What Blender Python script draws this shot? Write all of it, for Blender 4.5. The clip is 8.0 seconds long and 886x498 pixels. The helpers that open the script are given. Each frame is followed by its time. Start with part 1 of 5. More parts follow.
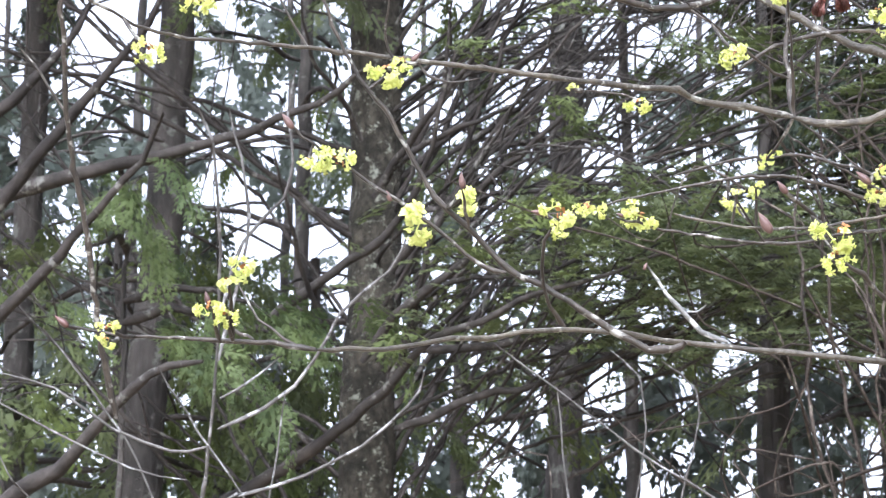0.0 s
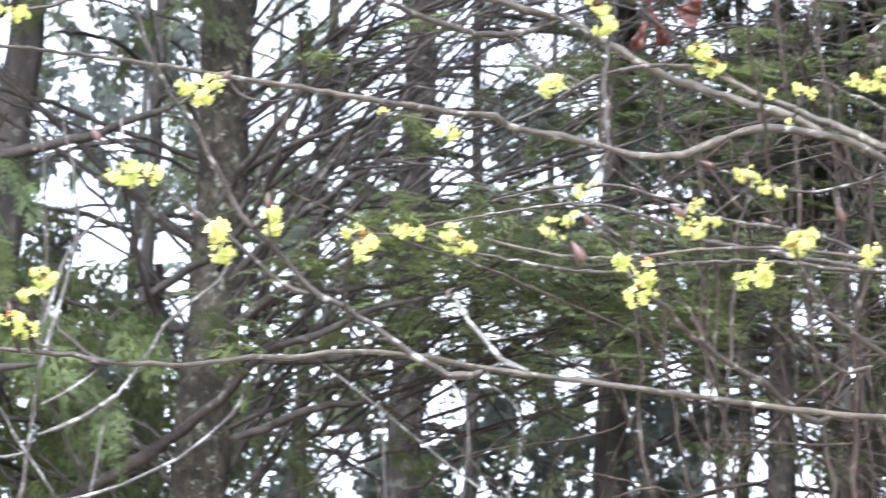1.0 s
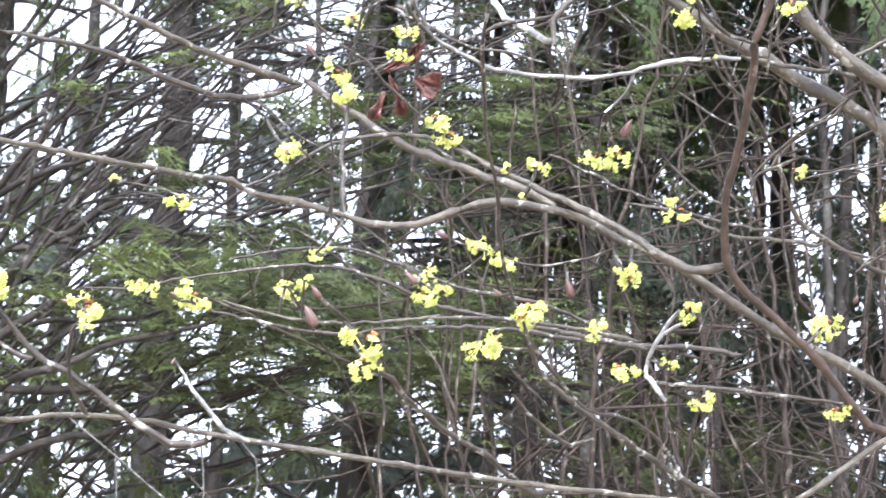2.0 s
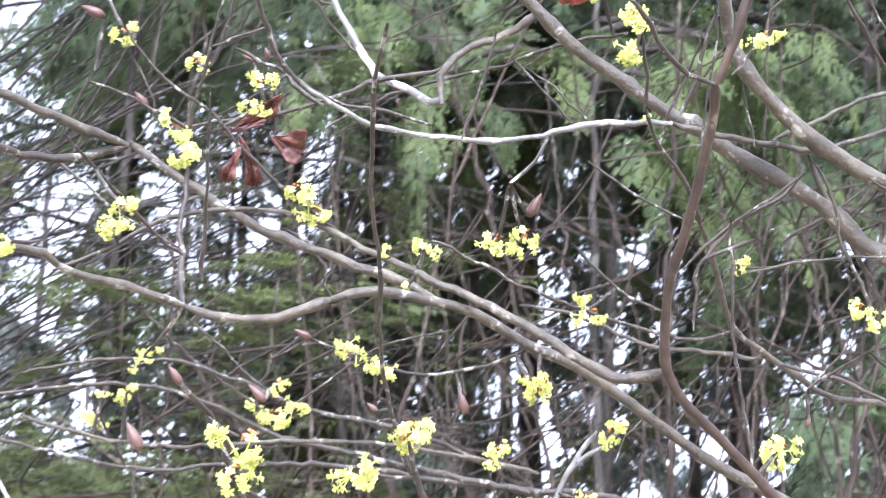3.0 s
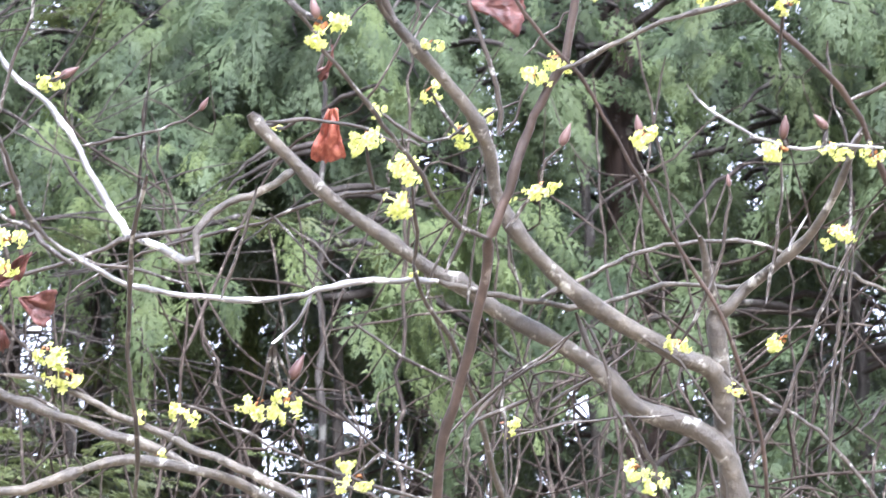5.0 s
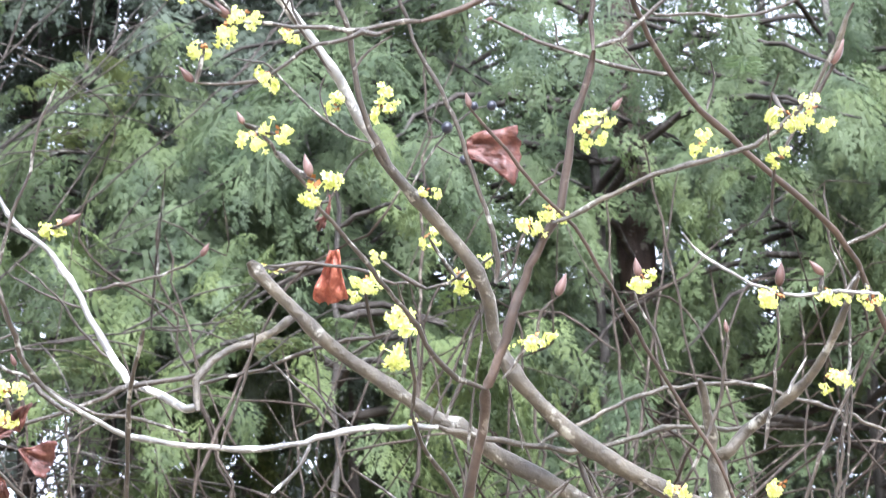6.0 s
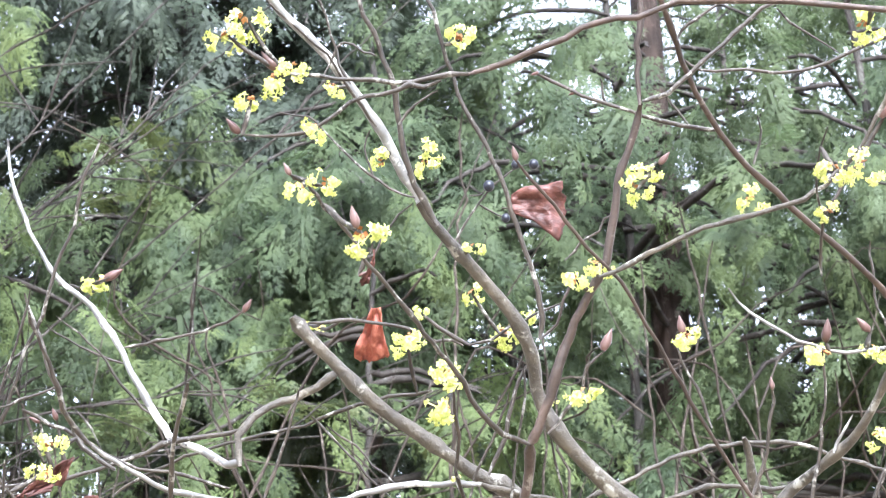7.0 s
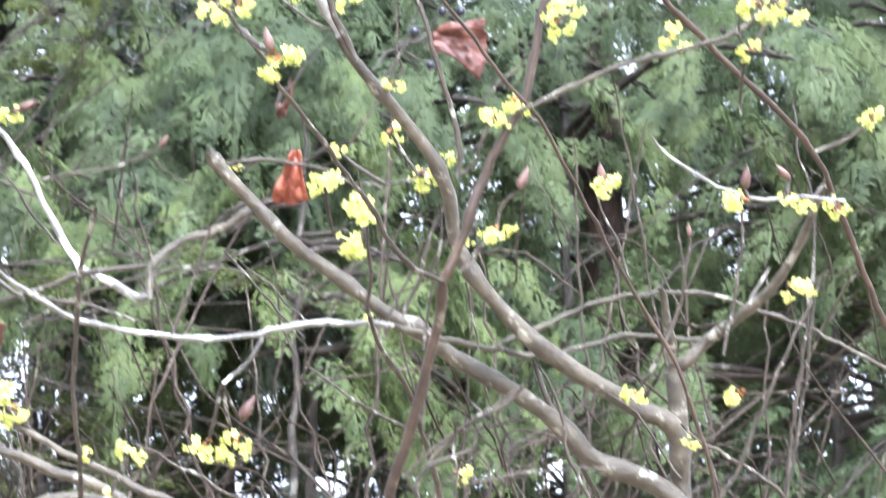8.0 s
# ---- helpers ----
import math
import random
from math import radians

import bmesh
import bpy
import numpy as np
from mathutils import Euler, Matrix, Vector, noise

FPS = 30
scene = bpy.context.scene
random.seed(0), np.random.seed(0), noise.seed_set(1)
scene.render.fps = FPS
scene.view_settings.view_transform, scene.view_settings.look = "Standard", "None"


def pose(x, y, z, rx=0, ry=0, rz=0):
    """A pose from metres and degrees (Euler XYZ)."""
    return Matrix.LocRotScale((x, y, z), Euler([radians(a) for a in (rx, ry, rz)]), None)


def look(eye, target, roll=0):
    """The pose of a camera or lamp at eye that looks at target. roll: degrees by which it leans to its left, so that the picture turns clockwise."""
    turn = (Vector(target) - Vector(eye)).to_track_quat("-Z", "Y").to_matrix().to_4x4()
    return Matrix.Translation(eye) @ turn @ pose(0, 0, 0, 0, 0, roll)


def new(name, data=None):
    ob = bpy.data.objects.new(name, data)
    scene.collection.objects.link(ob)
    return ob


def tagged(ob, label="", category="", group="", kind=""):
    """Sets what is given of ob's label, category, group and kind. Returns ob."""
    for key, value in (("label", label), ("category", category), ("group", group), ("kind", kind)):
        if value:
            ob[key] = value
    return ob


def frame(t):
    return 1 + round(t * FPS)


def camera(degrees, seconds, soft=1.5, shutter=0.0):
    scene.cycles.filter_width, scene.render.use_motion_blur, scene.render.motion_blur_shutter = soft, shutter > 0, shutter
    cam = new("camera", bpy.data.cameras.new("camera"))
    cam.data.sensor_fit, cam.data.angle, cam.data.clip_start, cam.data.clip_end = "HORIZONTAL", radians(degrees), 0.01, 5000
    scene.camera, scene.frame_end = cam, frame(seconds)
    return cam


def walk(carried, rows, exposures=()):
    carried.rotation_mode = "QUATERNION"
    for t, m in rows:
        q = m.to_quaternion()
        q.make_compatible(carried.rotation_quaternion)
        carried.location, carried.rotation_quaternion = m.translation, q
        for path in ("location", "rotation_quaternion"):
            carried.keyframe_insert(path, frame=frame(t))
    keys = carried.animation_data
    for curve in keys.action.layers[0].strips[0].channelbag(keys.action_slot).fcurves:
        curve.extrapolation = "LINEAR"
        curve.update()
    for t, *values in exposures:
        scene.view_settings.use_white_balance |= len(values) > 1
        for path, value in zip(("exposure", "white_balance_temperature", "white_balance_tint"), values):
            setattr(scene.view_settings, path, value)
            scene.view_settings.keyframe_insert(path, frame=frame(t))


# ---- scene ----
cam = camera(20.0, 8.0, soft=1.0, shutter=0.35)
cam.data.dof.use_dof, cam.data.dof.focus_distance, cam.data.dof.aperture_fstop = True, 1.60, 64.0
PATH = [
    (0.0, (-0.000, -0.000, 1.600), (-0.0000, 1.9406, 2.0838), 0.53),
    (0.5, (0.013, 0.004, 1.597), (0.0322, 1.9426, 2.0897), 1.62),
    (1.0, (0.031, -0.007, 1.606), (0.1470, 1.9277, 2.1013), 1.89),
    (1.5, (0.041, -0.013, 1.624), (0.2759, 1.9083, 2.1278), 2.20),
    (2.0, (0.046, -0.029, 1.632), (0.3526, 1.8770, 2.1558), 2.55),
    (2.2, (0.049, -0.014, 1.640), (0.3721, 1.8860, 2.1737), 2.50),
    (3.3, (0.013, 0.474, 1.666), (0.5720, 2.2449, 2.4079), 0.43),
    (3.5, (0.010, 0.473, 1.666), (0.5811, 2.2366, 2.4170), 0.02),
    (4.0, (0.011, 0.475, 1.666), (0.6102, 2.2208, 2.4374), 0.03),
    (4.5, (0.018, 0.472, 1.679), (0.6811, 2.1823, 2.4750), -0.93),
    (5.0, (0.017, 0.468, 1.682), (0.7228, 2.1482, 2.5052), -1.97),
    (5.2, (0.018, 0.464, 1.685), (0.7313, 2.1344, 2.5231), -2.13),
    (6.3, (0.025, 0.449, 1.703), (0.6919, 2.0946, 2.6244), -2.32),
    (6.5, (0.024, 0.453, 1.702), (0.6846, 2.0949, 2.6331), -2.30),
    (7.0, (0.020, 0.461, 1.696), (0.6692, 2.0956, 2.6477), -1.69),
    (7.5, (0.025, 0.473, 1.687), (0.6869, 2.1056, 2.6332), -1.06),
    (8.0, (0.041, 0.483, 1.681), (0.7521, 2.1396, 2.5478), -0.63),
]
walk(cam, [(t, look(eye, target, roll)) for t, eye, target, roll in PATH],
     exposures=[(0.0, 2.15, 5600, 16), (1.0, 2.42, 5600, 16), (2.2, 2.56, 5600, 17), (3.3, 2.72, 5450, 22), (5.2, 2.88, 5500, 21), (6.3, 2.88, 5650, 15), (8.0, 2.97, 5600, 15)])

# ---- sky and light: bright overcast ----
world = bpy.data.worlds.new("overcast_sky")
scene.world = world
world.use_nodes = True
wn, wl = world.node_tree.nodes, world.node_tree.links
sky = wn.new("ShaderNodeTexSky")
sky.sky_type = "NISHITA"
sky.sun_disc = False
sky.sun_elevation, sky.sun_rotation = radians(40), radians(194)
sky.air_density, sky.dust_density, sky.ozone_density = 1.0, 5.0, 1.0
haze = wn.new("ShaderNodeHueSaturation")
haze.inputs["Saturation"].default_value = 0.2
wl.new(sky.outputs[0], haze.inputs["Color"])
wl.new(haze.outputs[0], wn["Background"].inputs[0])
wn["Background"].inputs[1].default_value = 0.15

sun = new("sun", bpy.data.lights.new("sun", "SUN"))
sun.data.energy, sun.data.angle, sun.data.color = 1.4, radians(40), (1.0, 0.99, 0.97)
sun.matrix_world = look((-0.6, -7.5, 11.0), (1.4, 3.0, 2.0))


# ---- materials ----
def material(name, roughness=0.8, specular=0.3):
    m = bpy.data.materials.new(name)
    m.use_nodes = True
    n, l = m.node_tree.nodes, m.node_tree.links
    b = n["Principled BSDF"]
    b.inputs["Roughness"].default_value = roughness
    b.inputs["Specular IOR Level"].default_value = specular
    return m, n, l, b


def ramp(n, l, source, stops):
    r = n.new("ShaderNodeValToRGB")
    while len(r.color_ramp.elements) < len(stops):
        r.color_ramp.elements.new(0.5)
    for e, (at, c) in zip(r.color_ramp.elements, stops):
        e.position, e.color = at, (*c, 1)
    l.new(source, r.inputs[0])
    return r.outputs[0]


def grain(n, l, scale, detail=4.0, rough=0.6, stretch=None):
    co = n.new("ShaderNodeTexCoord").outputs["Object"]
    if stretch:
        mp = n.new("ShaderNodeMapping")
        mp.inputs["Scale"].default_value = stretch
        l.new(co, mp.inputs[0])
        co = mp.outputs[0]
    t = n.new("ShaderNodeTexNoise")
    t.inputs["Scale"].default_value, t.inputs["Detail"].default_value, t.inputs["Roughness"].default_value = scale, detail, rough
    l.new(co, t.inputs["Vector"])
    return t.outputs["Fac"]


def mix(n, l, fac, a, b):
    m = n.new("ShaderNodeMix")
    m.data_type = "RGBA"
    for s, v in ((m.inputs[0], fac), (m.inputs[6], a), (m.inputs[7], b)):
        if isinstance(v, (tuple, float)):
            s.default_value = (*v, 1) if isinstance(v, tuple) else v
        else:
            l.new(v, s)
    return m.outputs[2]


def bump(n, l, b, height, strength, distance):
    k = n.new("ShaderNodeBump")
    k.inputs["Strength"].default_value, k.inputs["Distance"].default_value = strength, distance
    l.new(height, k.inputs["Height"])
    l.new(k.outputs[0], b.inputs["Normal"])


def bark(name, dark, light, lichen, scale, amount, depth, stretch=None, gloss=0.12):
    """Bark with fine grain, broad patches and pale lichen blots."""
    m, n, l, b = material(name, 0.9 - gloss, gloss)
    base = ramp(n, l, grain(n, l, scale, 4.0, 0.6, stretch), [(0.3, dark), (0.7, light)])
    base = mix(n, l, ramp(n, l, grain(n, l, scale * 0.22, 3.0, 0.6), [(0.42, (0, 0, 0)), (0.66, (0.75, 0.75, 0.75))]), base, tuple(0.55 * c for c in dark))
    blot = ramp(n, l, grain(n, l, scale * 0.6, 6.0, 0.7), [(0.62 - amount, (0, 0, 0)), (0.68 - amount * 0.8, (1, 1, 1))])
    l.new(mix(n, l, blot, base, lichen), b.inputs["Base Color"])
    bump(n, l, b, grain(n, l, scale * 2.0, 5.0, 0.7, stretch), 0.8, depth)
    return m


STEM_BARK = bark("grey_stem_bark", (0.026, 0.0215, 0.0145), (0.090, 0.078, 0.055), (0.220, 0.216, 0.182), 90.0, 0.045, 0.003, gloss=0.42)
TWIG_BARK = bark("brown_twig_bark", (0.0175, 0.0140, 0.0100), (0.050, 0.041, 0.030), (0.200, 0.196, 0.172), 140.0, 0.06, 0.001, gloss=0.34)
SHOOT_BARK = bark("red_brown_shoot_bark", (0.024, 0.0165, 0.0115), (0.060, 0.041, 0.030), (0.115, 0.100, 0.082), 110.0, 0.02, 0.001, gloss=0.32)
PALE_BARK = bark("pale_wood", (0.062, 0.061, 0.055), (0.170, 0.167, 0.154), (0.36, 0.365, 0.345), 70.0, 0.10, 0.001, gloss=0.42)
SAPLING_BARK = bark("sapling_bark", (0.052, 0.049, 0.044), (0.115, 0.110, 0.101), (0.200, 0.200, 0.194), 60.0, 0.08, 0.001)
TRUNK_BARK = bark("conifer_trunk_bark", (0.022, 0.020, 0.0175), (0.062, 0.056, 0.049), (0.090, 0.090, 0.078), 24.0, 0.05, 0.02, (1.0, 1.0, 0.22))
MOSSY_BARK = bark("mossy_old_bark", (0.014, 0.013, 0.010), (0.070, 0.062, 0.046), (0.170, 0.175, 0.140), 55.0, 0.05, 0.03, (1.0, 1.0, 0.6))
RED_BARK = bark("fibrous_red_bark", (0.0164, 0.0109, 0.0086), (0.0557, 0.0399, 0.0311), (0.0818, 0.0726, 0.0588), 30.0, 0.03, 0.02, (1.0, 1.0, 0.12))
LIMB_BARK = bark("conifer_limb_bark", (0.019, 0.0165, 0.0143), (0.050, 0.044, 0.038), (0.108, 0.106, 0.092), 26.0, 0.04, 0.006)


def leafy(name, shades, through_colour, share, roughness=0.55, per="island", patch=None):
    """Thin leaf tissue: mottled, a little light shines through."""
    m, n, l, b = material(name, roughness, 0.3 if per == "object" else 0.12)
    if per == "island":
        pick = n.new("ShaderNodeNewGeometry").outputs["Random Per Island"]
    else:
        pick = n.new("ShaderNodeObjectInfo").outputs["Random"]
    c = ramp(n, l, pick, shades)
    c = mix(n, l, grain(n, l, 1.3 if per == "island" else 60.0, 3.0), c, shades[0][1])
    if per == "island":
        c = mix(n, l, ramp(n, l, grain(n, l, 5.0, 2.0), [(0.42, (0, 0, 0)), (0.62, (1, 1, 1))]), c, shades[-1][1])
    if patch:
        c = mix(n, l, ramp(n, l, grain(n, l, 1.1, 3.0, 0.5), [(0.50, (0, 0, 0)), (0.64, (1, 1, 1))]), c, patch)
    l.new(c, b.inputs["Base Color"])
    tr = n.new("ShaderNodeBsdfTranslucent")
    tr.inputs["Color"].default_value = (*through_colour, 1)
    ms = n.new("ShaderNodeMixShader")
    ms.inputs[0].default_value = share
    l.new(b.outputs[0], ms.inputs[1])
    l.new(tr.outputs[0], ms.inputs[2])
    l.new(ms.outputs[0], n["Material Output"].inputs[0])
    return m


CYPRESS = leafy("cypress_sprays", [(0.0, (0.0221, 0.0335, 0.0179)), (0.5, (0.0376, 0.0539, 0.0281)), (1.0, (0.0611, 0.0828, 0.0398))], (0.0714, 0.1042, 0.0436), 0.34, patch=(0.0536, 0.0716, 0.0281))
THICKET_BARK = bark("thicket_bark", (0.017, 0.0132, 0.0102), (0.045, 0.0355, 0.0277), (0.085, 0.073, 0.058), 40.0, 0.05, 0.002)
# darkened greens stand in for the shade inside and behind the crowns
SHADE_LEAF = leafy("shade_dark_sprays", [(0.0, (0.024, 0.032, 0.025)), (0.5, (0.038, 0.049, 0.036)), (1.0, (0.056, 0.070, 0.048))], (0.070, 0.092, 0.055), 0.35)
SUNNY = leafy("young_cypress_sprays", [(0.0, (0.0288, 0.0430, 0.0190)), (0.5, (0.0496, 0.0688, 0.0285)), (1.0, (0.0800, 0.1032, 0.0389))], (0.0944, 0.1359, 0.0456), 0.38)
DARKFIR = leafy("shaded_conifer_sprays", [(0.0, (0.028, 0.034, 0.020)), (0.5, (0.046, 0.055, 0.028)), (1.0, (0.074, 0.088, 0.038))], (0.105, 0.130, 0.048), 0.35, patch=(0.072, 0.092, 0.027))
# greyer, bluer greens: haze of distance put into the leaf colour
HAZE_LEAF = leafy("hazed_far_sprays", [(0.0, (0.034, 0.042, 0.036)), (1.0, (0.070, 0.082, 0.068))], (0.095, 0.114, 0.082), 0.35)
PETAL = leafy("yellow_petals", [(0.0, (0.49, 0.53, 0.14)), (0.5, (0.57, 0.60, 0.21)), (1.0, (0.67, 0.67, 0.34))], (0.58, 0.62, 0.19), 0.35, 0.5, "object")
SCALE = leafy("bud_scales", [(0.0, (0.24, 0.10, 0.035)), (1.0, (0.38, 0.18, 0.065))], (0.4, 0.15, 0.05), 0.15, 0.5, "object")
BUD = leafy("reddish_buds", [(0.0, (0.055, 0.030, 0.024)), (0.5, (0.085, 0.046, 0.038)), (1.0, (0.15, 0.098, 0.085))], (0.3, 0.12, 0.1), 0.05, 0.45, "object")
def withered(name, dark, mid, light, glow, share):
    """Dry leaf tissue: blotches, veins and fine wrinkles."""
    m, n, l, b = material(name, 0.5, 0.35)
    c = ramp(n, l, grain(n, l, 120.0, 6.0, 0.72), [(0.36, dark), (0.5, mid), (0.72, light)])
    l.new(c, b.inputs["Base Color"])
    bump(n, l, b, grain(n, l, 260.0, 4.0, 0.6, (1.0, 0.35, 1.0)), 0.9, 0.002)
    tr = n.new("ShaderNodeBsdfTranslucent")
    tr.inputs["Color"].default_value = (*glow, 1)
    ms = n.new("ShaderNodeMixShader")
    ms.inputs[0].default_value = share
    l.new(b.outputs[0], ms.inputs[1])
    l.new(tr.outputs[0], ms.inputs[2])
    l.new(ms.outputs[0], n["Material Output"].inputs[0])
    return m


DRYLEAF = withered("dry_brown_leaf", (0.030, 0.012, 0.009), (0.065, 0.022, 0.016), (0.13, 0.052, 0.036), (0.22, 0.05, 0.035), 0.12)
REDLEAF = withered("dry_russet_leaf", (0.09, 0.024, 0.014), (0.20, 0.055, 0.032), (0.36, 0.15, 0.09), (0.42, 0.11, 0.06), 0.25)
BERRY, _n, _l, _b = material("dark_berry_skin", 0.35, 0.3)
_l.new(ramp(_n, _l, grain(_n, _l, 200.0), [(0.3, (0.004, 0.005, 0.008)), (0.8, (0.010, 0.012, 0.020))]), _b.inputs["Base Color"])
# floor out of view, made pale so that it throws fill light under the foliage
LITTER, _n, _l, _b = material("bounce_pale_litter", 0.95, 0.1)
_l.new(ramp(_n, _l, grain(_n, _l, 9.0, 8.0, 0.7), [(0.3, (0.17, 0.135, 0.095)), (0.5, (0.32, 0.26, 0.185)), (0.7, (0.44, 0.37, 0.27))]), _b.inputs["Base Color"])
bump(_n, _l, _b, grain(_n, _l, 30.0, 6.0), 0.8, 0.03)


# ---- builders ----
def mesh_of(name, verts, faces, mat, smooth=True):
    me = bpy.data.meshes.new(name)
    me.from_pydata([tuple(v) for v in verts], [], faces)
    if smooth:
        me.polygons.foreach_set("use_smooth", [True] * len(me.polygons))
    me.materials.append(mat)
    me.update()
    return me


def part(name, me, parent, label=""):
    """One mesh under a thing; its points are given in world metres."""
    ob = new(name, me)
    ob.parent = parent
    ob.matrix_parent_inverse = parent.matrix_basis.inverted()
    return tagged(ob, label) if label else ob


def thing(name, at, label, category, group=""):
    ob = new(name)
    ob.empty_display_size = 0.1
    ob.matrix_basis = Matrix.Translation(at)
    return tagged(ob, label, category, group)


def spline(points, step):
    """Points along a smooth curve through the given ones."""
    p = [Vector(q) for q in points]
    p = [2 * p[0] - p[1]] + p + [2 * p[-1] - p[-2]]
    out = []
    for a, b, c, d in zip(p, p[1:], p[2:], p[3:]):
        k = max(2, int((c - b).length / step))
        for i in range(k):
            t = i / k
            out.append(0.5 * (2 * b + (c - a) * t + (2 * a - 5 * b + 4 * c - d) * t * t + (3 * b - a - 3 * c + d) * t ** 3))
    return out + [p[-2]]


def tube(points, r0, r1, step=0.012, sides=7, rough=0.10, wander=0.0, seed=0):
    """A tapering, slightly knobbly limb round a curve: points and faces."""
    c = spline(points, step)
    rnd = random.Random(seed)
    n = len(c)
    ph = rnd.random() * 50
    if wander:
        for i, q in enumerate(c[1:-1], 1):
            s = i * step / max(r0, 1e-4) * 0.25
            q += wander * Vector((noise.noise((s, ph, 0)), noise.noise((s, ph, 9)), noise.noise((s, ph, 19))))
    verts, faces = [], []
    up = Vector((0.3, 0.2, 1)).normalized()
    for i, q in enumerate(c):
        d = (c[min(i + 1, n - 1)] - c[max(i - 1, 0)]).normalized()
        a = d.cross(up)
        a = (a if a.length > 0.05 else d.cross(Vector((1, 0, 0)))).normalized()
        b = a.cross(d)
        u = i / (n - 1)
        knot = 0.28 * max(0.0, math.cos(i * step / 0.055 * 6.283 + ph)) ** 10 if r0 < 0.008 else 0.0
        r = (r0 + (r1 - r0) * u) * (1 + knot + rough * noise.noise((i * step / 0.02, ph, 3)) * 1.5)
        if r0 < 0.05 and i in (0, n - 1):
            r *= 0.55
        for k in range(sides):
            w = 2 * math.pi * k / sides
            kn = 1 + rough * noise.noise((i * step / 0.012, k * 1.7, ph))
            verts.append(q + (a * math.cos(w) + b * math.sin(w)) * r * kn)
    for i in range(n - 1):
        for k in range(sides):
            j = (k + 1) % sides
            faces.append((i * sides + k, i * sides + j, (i + 1) * sides + j, (i + 1) * sides + k))
    faces.append(tuple(range(sides)))
    faces.append(tuple((n - 1) * sides + k for k in reversed(range(sides))))
    return verts, faces


# ---- ground ----
def ground():
    n, size = 60, 400.0
    verts, faces = [], []
    for i in range(n + 1):
        for j in range(n + 1):
            u, v = (2 * i / n - 1), (2 * j / n - 1)
            x, y = size * u * abs(u) ** 1.5, size * v * abs(v) ** 1.5
            verts.append((x, y + 5, 0.06 * noise.noise((x * 0.4, y * 0.4, 0)) - 0.03))
    for i in range(n):
        for j in range(n):
            a = i * (n + 1) + j
            faces.append((a, a + n + 1, a + n + 2, a + 1))
    tagged(new("ground", mesh_of("ground", verts, faces, LITTER)), "unseen forest floor, its leaf litter paled to bounce light upward", "ground", kind="structure")


ground()


# ---- conifers ----
def plume(length, nodes, subs, wide, rnd):
    """One flat fan of scale leaves along +y with its face to +z, drooping at the tip: triangles as an array (n, 3, 3)."""
    tris = []

    def sag(x, y):
        return -0.30 * length * (y / length) ** 2 - 0.9 * x * x / length

    def blade(px, py, dx, dy, ln, wd):
        qx, qy = px + dx * ln, py + dy * ln
        mx, my = px + dx * ln * 0.3, py + dy * ln * 0.3
        tris.append(((mx + dy * wd, my - dx * wd, sag(mx, my)), (qx, qy, sag(qx, qy) - 0.05 * ln), (mx - dy * wd, my + dx * wd, sag(mx, my))))

    blade(0, -0.1 * length, 0, 1, length * 1.1, wide)
    bend = rnd.uniform(-0.25, 0.25)
    for i in range(nodes):
        u = (i + 0.3) / nodes
        for e in (-1, 1):
            y = length * (u + rnd.uniform(-0.3, 0.3) / nodes)
            x = bend * length * u * u * 0.4
            ang = e * radians(48 - 20 * u + rnd.uniform(-9, 9)) + bend * u
            ln = length * (0.16 + 0.36 * (1 - u) ** 0.7 * min(1.0, 0.55 + 2.2 * u)) * rnd.uniform(0.75, 1.15)
            dx, dy = math.sin(ang), math.cos(ang)
            blade(x, y, dx, dy, ln, wide)
            for k in range(subs):
                w = (k + 0.9) / (subs + 0.7)
                for f in (-1, 1):
                    a2 = ang + f * radians(38 + rnd.uniform(-8, 8))
                    blade(x + dx * ln * w, y + dy * ln * w, math.sin(a2), math.cos(a2), ln * (0.46 - 0.22 * w) * rnd.uniform(0.8, 1.2), wide * 0.9)
    return np.array(tris)


_r = random.Random(4)
MEDIUM = [plume(0.19, 5, 3, 0.0062, _r) for _ in range(12)]
FINE = [plume(0.18, 5, 1, 0.0080, _r) for _ in range(8)]
COARSE = [plume(0.22, 4, 1, 0.0200, _r) for _ in range(8)]


def crown_mesh(name, seats, mat, patterns, rnd):
    """Many sprays joined: each seat is a place, a heading (unit), a facing (unit) and a size."""
    rs = np.random.RandomState(rnd.randrange(10 ** 6))
    blocks = []
    for place, head, face, size in seats:
        y = np.array(head)
        z = np.array(face) - np.dot(face, y) * y
        z /= np.linalg.norm(z) + 1e-9
        x = np.cross(y, z)
        t = patterns[rs.randint(len(patterns))] * size
        t = t * (1 + 0.15 * rs.randn(1, 1, 3))
        blocks.append(t @ np.array([x, y, z]) + np.array(place))
    a = np.concatenate(blocks).reshape(-1, 3)
    nf = len(a) // 3
    me = bpy.data.meshes.new(name)
    me.vertices.add(len(a))
    me.vertices.foreach_set("co", a.astype(np.float32).ravel())
    me.loops.add(len(a))
    me.loops.foreach_set("vertex_index", np.arange(len(a), dtype=np.int32))
    me.polygons.add(nf)
    me.polygons.foreach_set("loop_start", np.arange(0, len(a), 3, dtype=np.int32))
    me.update(calc_edges=True)
    me.materials.append(mat)
    return me


def bough(base, azimuth, length, rise, droop, rnd):
    """Points of a bough that leaves the trunk, rises and droops."""
    d = Vector((math.sin(azimuth), math.cos(azimuth), 0))
    s = Vector((d.y, -d.x, 0)) * rnd.uniform(-0.15, 0.15)
    return [base + d * length * u + s * length * math.sin(2.5 * u) + Vector((0, 0, length * (rise * u - droop * u * u))) for u in (0, 0.25, 0.5, 0.75, 1.0)]


